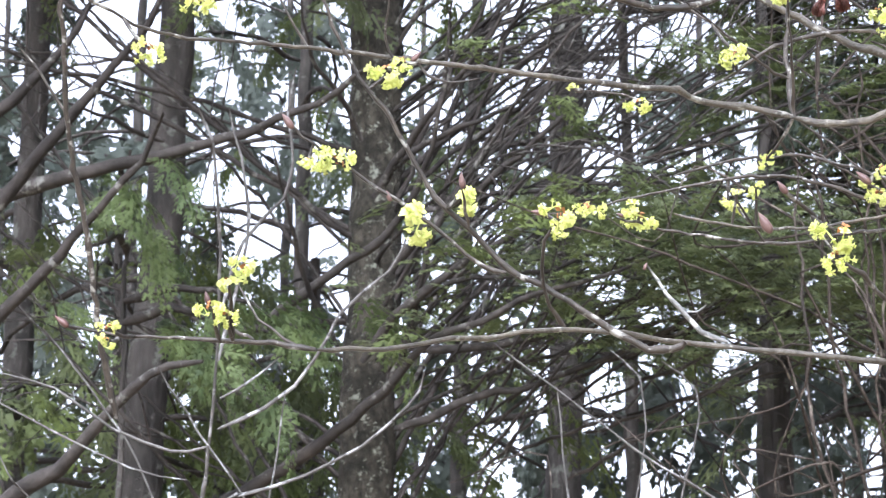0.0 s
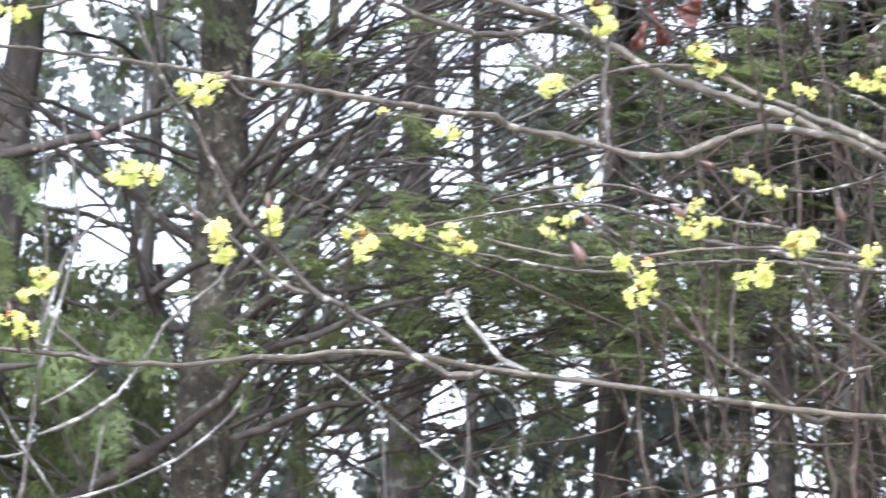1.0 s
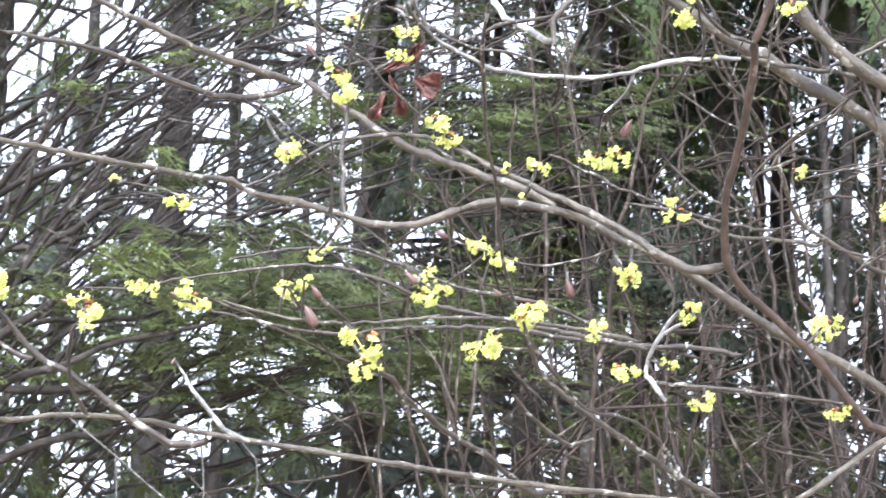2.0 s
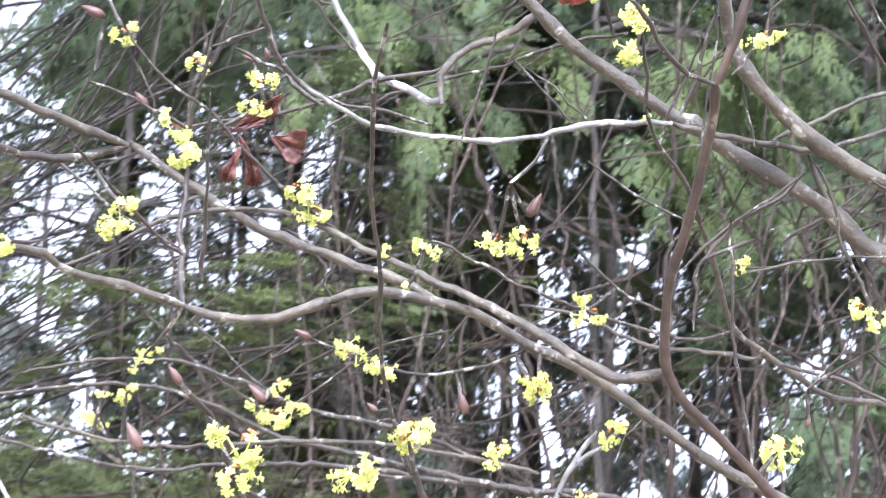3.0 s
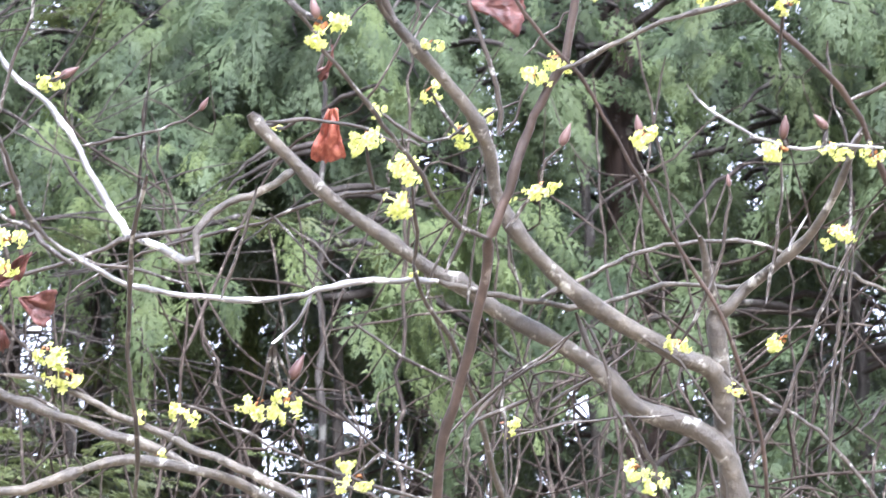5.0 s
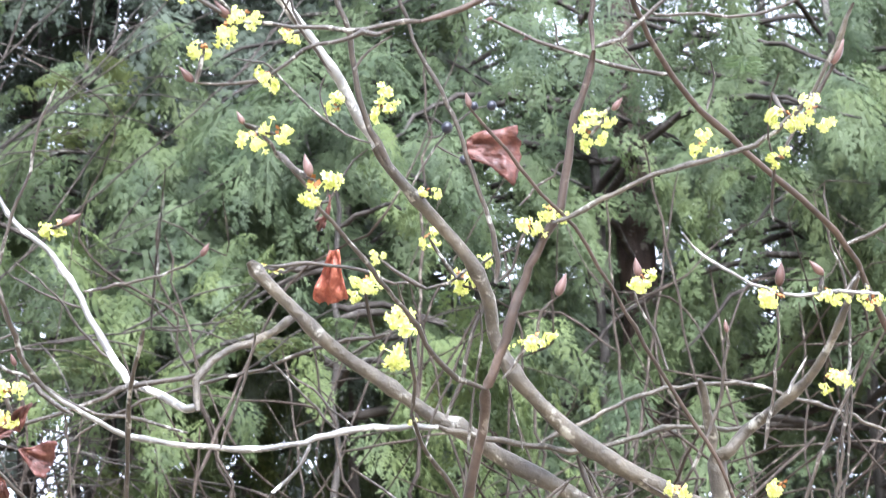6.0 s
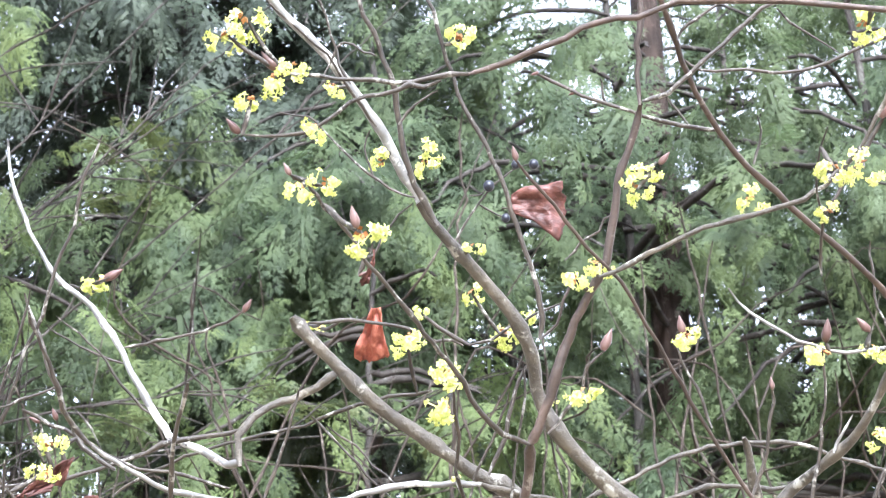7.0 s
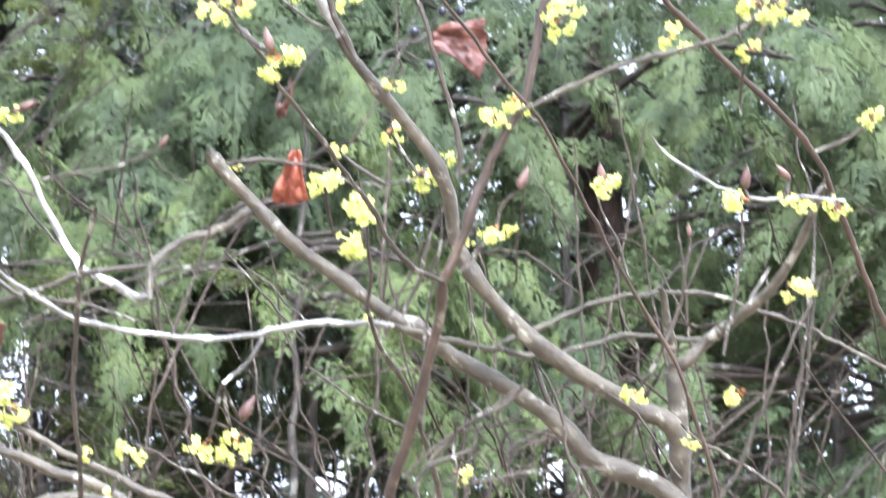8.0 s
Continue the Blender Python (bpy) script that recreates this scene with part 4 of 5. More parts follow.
twig(0.0013, 0.0008, [(0.428, 1.484, 2.391), (0.407, 1.495, 2.387), (0.386, 1.506, 2.383), (0.374, 1.517, 2.373), (0.356, 1.526, 2.368), (0.336, 1.533, 2.369)])
pale_branch(0.0012, 0.0007, [(0.760, 1.573, 2.327), (0.738, 1.581, 2.329), (0.717, 1.590, 2.328), (0.699, 1.596, 2.331), (0.682, 1.598, 2.338), (0.662, 1.600, 2.349), (0.648, 1.598, 2.362)])
twig(0.0012, 0.0008, [(0.744, 1.529, 2.519), (0.735, 1.535, 2.514), (0.724, 1.542, 2.510), (0.706, 1.554, 2.502), (0.685, 1.565, 2.497), (0.660, 1.574, 2.499), (0.635, 1.584, 2.500), (0.623, 1.585, 2.507)])
twig(0.0017, 0.0011, [(0.569, 1.691, 2.361), (0.568, 1.684, 2.373), (0.560, 1.675, 2.394), (0.549, 1.667, 2.415), (0.535, 1.657, 2.442), (0.522, 1.650, 2.463), (0.506, 1.644, 2.484), (0.496, 1.638, 2.502), (0.477, 1.622, 2.541), (0.470, 1.617, 2.556)])
twig(0.0014, 0.0008, [(0.273, 1.831, 2.322), (0.278, 1.822, 2.334), (0.283, 1.803, 2.363), (0.289, 1.790, 2.381), (0.293, 1.774, 2.407), (0.299, 1.759, 2.428), (0.300, 1.747, 2.448), (0.307, 1.729, 2.475)])
twig(0.0017, 0.0011, [(0.348, 1.834, 2.307), (0.330, 1.840, 2.322), (0.314, 1.839, 2.350), (0.304, 1.837, 2.374), (0.293, 1.834, 2.399), (0.286, 1.832, 2.416)])
pale_branch(0.0022, 0.0014, [(0.575, 1.806, 2.315), (0.541, 1.807, 2.311), (0.504, 1.809, 2.303), (0.479, 1.812, 2.294), (0.450, 1.813, 2.288), (0.414, 1.813, 2.287), (0.377, 1.811, 2.288), (0.348, 1.806, 2.295), (0.325, 1.800, 2.305)])
twig(0.0016, 0.0011, [(0.325, 1.800, 2.305), (0.308, 1.788, 2.315), (0.298, 1.775, 2.326), (0.279, 1.749, 2.347), (0.271, 1.739, 2.356)])
branch(0.0021, 0.0014, [(0.580, 1.824, 2.324), (0.607, 1.825, 2.320), (0.646, 1.824, 2.318), (0.681, 1.823, 2.317), (0.711, 1.817, 2.326), (0.737, 1.811, 2.336), (0.772, 1.808, 2.338), (0.800, 1.805, 2.341)])
branch(0.0016, 0.0011, [(0.652, 1.820, 2.319), (0.678, 1.808, 2.331), (0.712, 1.793, 2.348), (0.754, 1.779, 2.356), (0.783, 1.773, 2.357), (0.814, 1.769, 2.349), (0.854, 1.765, 2.340), (0.906, 1.764, 2.320), (0.935, 1.763, 2.310)])
dead_twig(0.0014, 0.0009, [(0.466, 1.809, 2.260), (0.478, 1.798, 2.272), (0.483, 1.791, 2.281), (0.484, 1.788, 2.287)])
twig(0.0015, 0.0008, [(0.837, 1.790, 2.223), (0.832, 1.758, 2.288), (0.831, 1.735, 2.334), (0.823, 1.705, 2.398), (0.807, 1.694, 2.431), (0.800, 1.681, 2.462)])
stem(0.0043, 0.0020, [(0.870, 1.957, 2.189), (0.806, 1.946, 2.186), (0.741, 1.934, 2.183), (0.712, 1.923, 2.191), (0.677, 1.908, 2.202), (0.652, 1.896, 2.211), (0.636, 1.876, 2.230), (0.623, 1.858, 2.245), (0.608, 1.841, 2.261)], root=BASE)
twig(0.0020, 0.0011, [(0.608, 1.841, 2.261), (0.586, 1.808, 2.272), (0.565, 1.785, 2.279), (0.548, 1.766, 2.284), (0.531, 1.739, 2.292)])
branch(0.0016, 0.0011, [(0.674, 1.902, 2.199), (0.671, 1.905, 2.195), (0.632, 1.916, 2.200), (0.611, 1.923, 2.200), (0.581, 1.928, 2.210), (0.548, 1.933, 2.222), (0.515, 1.942, 2.227)])
twig(0.0015, 0.0010, [(0.655, 1.903, 2.212), (0.636, 1.907, 2.205), (0.589, 1.909, 2.209), (0.550, 1.908, 2.216), (0.511, 1.906, 2.226), (0.471, 1.903, 2.240), (0.440, 1.900, 2.250)])
branch(0.0016, 0.0011, [(0.527, 1.933, 2.107), (0.481, 1.933, 2.113), (0.423, 1.935, 2.117), (0.362, 1.940, 2.115), (0.303, 1.947, 2.107), (0.251, 1.950, 2.106), (0.206, 1.949, 2.112), (0.185, 1.949, 2.117)])
twig(0.0019, 0.0012, [(0.530, 2.033, 2.135), (0.506, 2.033, 2.144), (0.474, 2.033, 2.155), (0.443, 2.036, 2.161), (0.404, 2.039, 2.166), (0.374, 2.041, 2.174), (0.346, 2.041, 2.183), (0.312, 2.043, 2.192), (0.289, 2.045, 2.194), (0.246, 2.053, 2.192), (0.217, 2.059, 2.186), (0.196, 2.065, 2.181)])
twig(0.0013, 0.0008, [(0.499, 1.857, 2.172), (0.494, 1.860, 2.167), (0.471, 1.868, 2.157), (0.441, 1.876, 2.150), (0.413, 1.880, 2.151), (0.388, 1.881, 2.159), (0.371, 1.883, 2.162), (0.355, 1.883, 2.168)])
twig(0.0010, 0.0005, [(0.355, 1.975, 2.139), (0.383, 1.956, 2.160), (0.402, 1.944, 2.175), (0.421, 1.933, 2.186), (0.461, 1.916, 2.195)])
twig(0.0013, 0.0006, [(0.273, 1.860, 2.285), (0.252, 1.861, 2.297), (0.224, 1.865, 2.310), (0.204, 1.868, 2.317), (0.205, 1.865, 2.324)])
dead_twig(0.0023, 0.0014, [(0.541, 1.892, 2.050), (0.528, 1.890, 2.066), (0.524, 1.889, 2.072), (0.529, 1.882, 2.094), (0.546, 1.871, 2.121)])
twig(0.0017, 0.0014, [(0.528, 1.890, 2.064), (0.589, 1.881, 2.061), (0.665, 1.869, 2.055), (0.710, 1.864, 2.049)])
twig(0.0021, 0.0012, [(0.487, 1.910, 2.018), (0.467, 1.904, 2.011), (0.441, 1.889, 2.020), (0.410, 1.865, 2.040)])
twig(0.0030, 0.0016, [(0.606, 1.952, 1.983), (0.563, 1.936, 1.998), (0.505, 1.910, 2.024), (0.458, 1.888, 2.046), (0.431, 1.872, 2.065), (0.414, 1.848, 2.095)])
twig(0.0012, 0.0007, [(0.344, 1.928, 2.257), (0.362, 1.926, 2.247), (0.374, 1.928, 2.234), (0.377, 1.933, 2.220), (0.383, 1.934, 2.214)])
twig(0.0013, 0.0008, [(0.689, 1.857, 2.161), (0.700, 1.841, 2.168), (0.714, 1.820, 2.177)])
twig(0.0016, 0.0009, [(0.606, 1.747, 2.217), (0.578, 1.761, 2.205), (0.575, 1.767, 2.194), (0.577, 1.779, 2.164)])
twig(0.0009, 0.0006, [(0.581, 1.601, 2.402), (0.575, 1.605, 2.398), (0.573, 1.609, 2.393), (0.565, 1.616, 2.387), (0.557, 1.624, 2.378)])
twig(0.0009, 0.0006, [(0.564, 1.554, 2.389), (0.562, 1.535, 2.385), (0.560, 1.513, 2.380), (0.559, 1.502, 2.376)])
twig(0.0012, 0.0007, [(0.738, 1.800, 2.373), (0.726, 1.792, 2.396), (0.712, 1.787, 2.412), (0.707, 1.780, 2.429)])
twig(0.0011, 0.0008, [(0.711, 1.638, 2.249), (0.711, 1.622, 2.277), (0.709, 1.606, 2.306), (0.704, 1.595, 2.329)])
twig(0.0014, 0.0009, [(0.701, 1.688, 2.275), (0.705, 1.673, 2.298), (0.705, 1.663, 2.316), (0.702, 1.654, 2.334)])
twig(0.0012, 0.0007, [(0.544, 1.631, 2.270), (0.551, 1.622, 2.280), (0.558, 1.613, 2.291), (0.559, 1.606, 2.302), (0.567, 1.599, 2.310)])
twig(0.0012, 0.0008, [(0.429, 1.794, 2.279), (0.435, 1.776, 2.306), (0.438, 1.761, 2.329), (0.439, 1.756, 2.338)])
dead_twig(0.0012, 0.0007, [(0.791, 1.739, 2.337), (0.794, 1.732, 2.347), (0.799, 1.724, 2.358)])
twig(0.0014, 0.0011, [(0.508, 1.948, 2.486), (0.531, 1.948, 2.491), (0.556, 1.949, 2.494), (0.582, 1.951, 2.495), (0.606, 1.956, 2.490), (0.618, 1.956, 2.494), (0.628, 1.958, 2.491)])
twig(0.0012, 0.0007, [(0.564, 1.790, 2.403), (0.577, 1.784, 2.406), (0.586, 1.776, 2.412), (0.601, 1.766, 2.420), (0.617, 1.756, 2.426)])
twig(0.0011, 0.0008, [(0.569, 1.691, 2.361), (0.577, 1.683, 2.370), (0.579, 1.675, 2.381), (0.581, 1.669, 2.390)])
twig(0.0009, 0.0005, [(0.627, 1.460, 2.297), (0.621, 1.450, 2.307), (0.619, 1.441, 2.315), (0.606, 1.420, 2.335), (0.605, 1.402, 2.350)])
twig(0.0012, 0.0008, [(0.646, 1.410, 2.371), (0.638, 1.423, 2.353), (0.632, 1.433, 2.340), (0.628, 1.439, 2.333), (0.625, 1.444, 2.326)])
twig(0.0010, 0.0006, [(0.629, 1.522, 2.399), (0.631, 1.516, 2.409), (0.627, 1.509, 2.423)])
twig(0.0011, 0.0006, [(0.462, 1.706, 2.408), (0.467, 1.705, 2.407), (0.470, 1.701, 2.411), (0.475, 1.692, 2.423), (0.486, 1.681, 2.434)])
twig(0.0012, 0.0005, [(0.223, 1.531, 2.071), (0.218, 1.502, 2.101), (0.213, 1.474, 2.129), (0.210, 1.463, 2.140)])
twig(0.0012, 0.0007, [(0.260, 1.812, 2.187), (0.248, 1.800, 2.187), (0.228, 1.776, 2.193), (0.199, 1.740, 2.202), (0.171, 1.703, 2.210)])
twig(0.0008, 0.0005, [(0.147, 1.529, 2.082), (0.131, 1.529, 2.079), (0.113, 1.528, 2.084), (0.088, 1.528, 2.086)])
twig(0.0010, 0.0005, [(-0.017, 1.524, 2.102), (-0.010, 1.526, 2.094), (0.005, 1.527, 2.090), (0.023, 1.526, 2.093)])
twig(0.0010, 0.0005, [(-0.032, 1.543, 2.108), (-0.039, 1.533, 2.121), (-0.036, 1.522, 2.136), (-0.035, 1.512, 2.151)])
twig(0.0010, 0.0005, [(-0.087, 1.522, 2.111), (-0.096, 1.518, 2.124), (-0.105, 1.514, 2.140), (-0.111, 1.512, 2.151)])
twig(0.0026, 0.0017, [(-0.246, 1.875, 1.933), (-0.257, 1.838, 1.995), (-0.263, 1.801, 2.056), (-0.271, 1.774, 2.100), (-0.275, 1.751, 2.136), (-0.275, 1.720, 2.186), (-0.277, 1.702, 2.214)])
twig(0.0014, 0.0008, [(-0.286, 1.819, 2.157), (-0.306, 1.812, 2.186), (-0.324, 1.806, 2.208)])
twig(0.0008, 0.0006, [(0.425, 1.665, 2.503), (0.431, 1.655, 2.517), (0.434, 1.652, 2.520), (0.444, 1.651, 2.514), (0.453, 1.649, 2.512)])
twig(0.0009, 0.0008, [(0.427, 1.622, 2.471), (0.419, 1.619, 2.482), (0.412, 1.613, 2.497), (0.403, 1.606, 2.514), (0.398, 1.602, 2.526)])
twig(0.0006, 0.0005, [(0.464, 1.683, 2.446), (0.459, 1.681, 2.453), (0.454, 1.676, 2.464), (0.456, 1.670, 2.474)])
twig(0.0008, 0.0006, [(0.567, 1.575, 2.457), (0.563, 1.572, 2.464), (0.561, 1.569, 2.470)])
twig(0.0007, 0.0006, [(0.577, 1.522, 2.435), (0.585, 1.524, 2.427), (0.592, 1.525, 2.419)])
twig(0.0010, 0.0007, [(0.579, 1.506, 2.461), (0.583, 1.500, 2.468), (0.592, 1.493, 2.475), (0.603, 1.486, 2.480)])
twig(0.0008, 0.0005, [(0.672, 1.551, 2.531), (0.691, 1.551, 2.517), (0.712, 1.550, 2.506)])
twig(0.0010, 0.0007, [(0.477, 1.847, 2.366), (0.496, 1.848, 2.350), (0.516, 1.851, 2.332), (0.533, 1.852, 2.318)])
twig(0.0010, 0.0007, [(0.604, 1.828, 2.311), (0.602, 1.810, 2.343), (0.602, 1.792, 2.374), (0.597, 1.783, 2.393)])
twig(0.0010, 0.0007, [(0.578, 1.838, 2.312), (0.582, 1.822, 2.337), (0.589, 1.808, 2.356), (0.592, 1.794, 2.377)])
twig(0.0008, 0.0007, [(0.637, 1.816, 2.310), (0.627, 1.805, 2.336), (0.620, 1.797, 2.353)])
branch(0.0041, 0.0024, [(0.769, 1.806, 2.321), (0.760, 1.791, 2.335), (0.753, 1.780, 2.346), (0.745, 1.771, 2.355)])
twig(0.0009, 0.0006, [(0.270, 1.809, 2.326), (0.283, 1.803, 2.330), (0.299, 1.795, 2.336), (0.302, 1.792, 2.341)])
twig(0.0013, 0.0010, [(0.292, 1.850, 2.346), (0.327, 1.853, 2.334), (0.345, 1.855, 2.326), (0.368, 1.856, 2.320), (0.396, 1.855, 2.319), (0.426, 1.855, 2.313)])
twig(0.0010, 0.0008, [(0.187, 1.959, 2.304), (0.217, 1.958, 2.282), (0.236, 1.958, 2.267), (0.260, 1.956, 2.254), (0.282, 1.954, 2.244)])
twig(0.0008, 0.0007, [(0.245, 1.937, 2.310), (0.255, 1.928, 2.325), (0.248, 1.921, 2.345), (0.234, 1.918, 2.364)])
twig(0.0008, 0.0007, [(0.292, 1.969, 2.200), (0.311, 1.968, 2.187), (0.330, 1.969, 2.170), (0.349, 1.969, 2.157)])
twig(0.0012, 0.0007, [(0.514, 1.697, 2.270), (0.509, 1.678, 2.284), (0.500, 1.659, 2.298), (0.491, 1.642, 2.311), (0.482, 1.629, 2.320)])
twig(0.0015, 0.0012, [(0.586, 1.819, 2.328), (0.594, 1.807, 2.351), (0.595, 1.798, 2.371), (0.599, 1.791, 2.386), (0.608, 1.780, 2.404)])
twig(0.0008, 0.0007, [(0.485, 1.840, 2.357), (0.504, 1.839, 2.346), (0.515, 1.840, 2.334), (0.530, 1.839, 2.323)])
twig(0.0010, 0.0007, [(0.532, 1.849, 2.299), (0.552, 1.848, 2.286), (0.578, 1.846, 2.272), (0.607, 1.841, 2.261)])
twig(0.0019, 0.0015, [(0.689, 1.845, 2.324), (0.699, 1.850, 2.303), (0.713, 1.854, 2.283), (0.730, 1.859, 2.259), (0.748, 1.865, 2.231), (0.765, 1.871, 2.203)])
twig(0.0014, 0.0009, [(0.680, 1.871, 2.269), (0.693, 1.863, 2.277), (0.712, 1.852, 2.289), (0.730, 1.840, 2.304)])
twig(0.0018, 0.0013, [(0.614, 1.847, 2.241), (0.627, 1.835, 2.260), (0.643, 1.825, 2.271), (0.657, 1.817, 2.279), (0.666, 1.809, 2.291)])
twig(0.0012, 0.0008, [(0.530, 1.872, 2.248), (0.545, 1.873, 2.234), (0.568, 1.872, 2.217), (0.593, 1.869, 2.207)])
twig(0.0008, 0.0007, [(0.637, 1.845, 2.230), (0.661, 1.834, 2.236), (0.698, 1.820, 2.241), (0.736, 1.807, 2.243)])
twig(0.0015, 0.0012, [(0.688, 1.901, 2.191), (0.726, 1.893, 2.182), (0.755, 1.888, 2.171), (0.785, 1.884, 2.159)])
twig(0.0017, 0.0012, [(0.792, 1.880, 2.162), (0.771, 1.880, 2.179), (0.745, 1.879, 2.200)])
twig(0.0012, 0.0009, [(0.622, 1.797, 2.086), (0.613, 1.787, 2.117), (0.602, 1.774, 2.155), (0.596, 1.760, 2.192), (0.590, 1.747, 2.230)])
dead_twig(0.0018, 0.0011, [(0.534, 1.876, 2.101), (0.554, 1.864, 2.115), (0.562, 1.857, 2.126)])
twig(0.0008, 0.0005, [(0.692, 1.854, 2.166), (0.707, 1.842, 2.184), (0.712, 1.833, 2.201)])
twig(0.0008, 0.0005, [(0.605, 1.905, 2.114), (0.608, 1.893, 2.137), (0.618, 1.883, 2.154), (0.622, 1.876, 2.167)])
twig(0.0008, 0.0005, [(0.574, 1.915, 2.114), (0.578, 1.906, 2.130), (0.594, 1.894, 2.147), (0.602, 1.885, 2.160)])
twig(0.0017, 0.0010, [(0.781, 1.793, 2.206), (0.783, 1.788, 2.216), (0.793, 1.773, 2.235), (0.802, 1.752, 2.270), (0.810, 1.732, 2.302), (0.822, 1.710, 2.338), (0.826, 1.700, 2.354)])
twig(0.0015, 0.0012, [(0.872, 1.772, 2.170), (0.848, 1.769, 2.197), (0.818, 1.767, 2.227), (0.789, 1.771, 2.245), (0.771, 1.774, 2.252), (0.757, 1.775, 2.264)])
twig(0.0011, 0.0008, [(0.802, 1.737, 2.182), (0.800, 1.726, 2.204), (0.801, 1.706, 2.245), (0.799, 1.684, 2.289), (0.796, 1.668, 2.324)])
twig(0.0012, 0.0008, [(0.601, 1.856, 2.234), (0.613, 1.844, 2.248), (0.630, 1.829, 2.263), (0.648, 1.815, 2.276), (0.666, 1.800, 2.290)])
twig(0.0015, 0.0010, [(0.719, 1.822, 2.202), (0.713, 1.816, 2.218), (0.696, 1.810, 2.245), (0.689, 1.805, 2.261), (0.681, 1.798, 2.281), (0.668, 1.795, 2.298)])
twig(0.0010, 0.0007, [(0.763, 1.837, 2.253), (0.725, 1.852, 2.257), (0.681, 1.872, 2.253), (0.644, 1.890, 2.250)])
twig(0.0010, 0.0007, [(0.762, 1.788, 2.233), (0.753, 1.787, 2.243), (0.740, 1.784, 2.259), (0.729, 1.784, 2.270), (0.703, 1.786, 2.287)])
twig(0.0010, 0.0006, [(0.659, 2.052, 2.624), (0.665, 2.041, 2.639), (0.673, 2.029, 2.654), (0.685, 2.017, 2.668), (0.695, 2.007, 2.677), (0.707, 2.000, 2.680)])
twig(0.0008, 0.0006, [(0.673, 2.029, 2.654), (0.684, 2.028, 2.648), (0.695, 2.026, 2.644)])
twig(0.0008, 0.0006, [(0.666, 2.029, 2.660), (0.674, 2.025, 2.660), (0.679, 2.021, 2.664)])


# ---- flowers, buds, leaves and berries of the shrub ----
def flower_mesh(rnd):
    """One small flower, a metre in radius: six spoon-shaped petals and short stamens, facing +z."""
    verts, faces = [], []
    for k in range(6):
        w = k * math.pi / 3 + rnd.uniform(-0.12, 0.12)
        o = Vector((math.cos(w), math.sin(w), 0))
        q = Vector((-o.y, o.x, 0))
        lift = rnd.uniform(0.1, 0.6)
        i = len(verts)
        for r, wd, h in ((0.08, 0.09, 0.0), (0.45, 0.27, 0.25), (0.85, 0.32, 0.25 + lift * 0.3), (1.15, 0.12, lift)):
            verts += [o * r - q * wd + Vector((0, 0, h + 0.06)), o * r + q * wd + Vector((0, 0, h + 0.06))]
        faces += [(i, i + 1, i + 3, i + 2), (i + 2, i + 3, i + 5, i + 4), (i + 4, i + 5, i + 7, i + 6)]
    for k in range(7):
        w = k * 0.9
        o = Vector((math.cos(w), math.sin(w), 0)) * 0.32
        e = o + Vector((0, 0, 0.95))
        i = len(verts)
        verts += [o * 0.3, e + Vector((0.10, 0, 0)), e + Vector((-0.06, 0.09, 0)), e + Vector((-0.06, -0.09, 0)), e + Vector((0, 0, 0.16))]
        faces += [(i, i + 1, i + 2), (i, i + 2, i + 3), (i, i + 3, i + 1), (i + 1, i + 4, i + 2), (i + 2, i + 4, i + 3), (i + 3, i + 4, i + 1)]
    return mesh_of("flower", verts, faces, PETAL, False)


def scale_mesh(rnd):
    verts, faces = [], []
    for k in range(4):
        w = k * 1.6 + rnd.random()
        o = Vector((math.cos(w), math.sin(w), rnd.uniform(-0.4, 0.4))).normalized()
        q = o.cross(Vector((0, 0, 1))).normalized()
        u = o.cross(q)
        i = len(verts)
        verts += [o * 0.02, o * 0.09 + q * 0.06 + u * 0.03, o * 0.17 + u * 0.05, o * 0.09 - q * 0.06 + u * 0.03, o * 0.08 - u * 0.03]
        faces += [(i, i + 1, i + 4), (i + 1, i + 2, i + 4), (i + 2, i + 3, i + 4), (i + 3, i, i + 4), (i, i + 3, i + 2, i + 1)]
    return mesh_of("bud_scale", verts, faces, SCALE, False)


def umbel_plan(rnd):
    """Stalks of one tuft, a metre across, and the seats of its flowers."""
    verts, faces, seats = [], [], []
    groups = rnd.choice((2, 3, 3))
    for g in range(groups):
        w = 2.1 * g + rnd.random()
        hub = Vector((0.20 * math.cos(w), 0.20 * math.sin(w), rnd.uniform(-0.16, 0.16)))
        lead = Vector((math.cos(w), math.sin(w), rnd.uniform(-0.8, 0.5))).normalized()
        for _ in range(22 // groups):
            d = (lead * 0.75 + Vector((rnd.gauss(0, 0.65), rnd.gauss(0, 0.65), rnd.gauss(0, 0.65)))).normalized()
            c = hub + d * rnd.uniform(0.06, 0.27) + Vector((0, 0, -0.03))
            a = d.orthogonal().normalized() * 0.014
            b = d.cross(a)
            i = len(verts)
            verts += [hub + a, hub - a * 0.5 + b, hub - a * 0.5 - b, c + a, c - a * 0.5 + b, c - a * 0.5 - b]
            faces += [(i, i + 1, i + 4, i + 3), (i + 1, i + 2, i + 5, i + 4), (i + 2, i, i + 3, i + 5)]
            face = (d + Vector((0, 0, -0.3))).normalized()
            seats.append(Matrix.LocRotScale(c, face.to_track_quat("Z", "Y"), Vector((1, 1, 1)) * rnd.uniform(0.075, 0.125)))
    return mesh_of("umbel", verts, faces, PETAL, False), seats


_r = random.Random(11)
PLANS = [umbel_plan(_r) for _ in range(8)]
BLOOMS = [flower_mesh(_r) for _ in range(5)]
SCALES = [scale_mesh(_r) for _ in range(3)]
_f = random.Random(12)


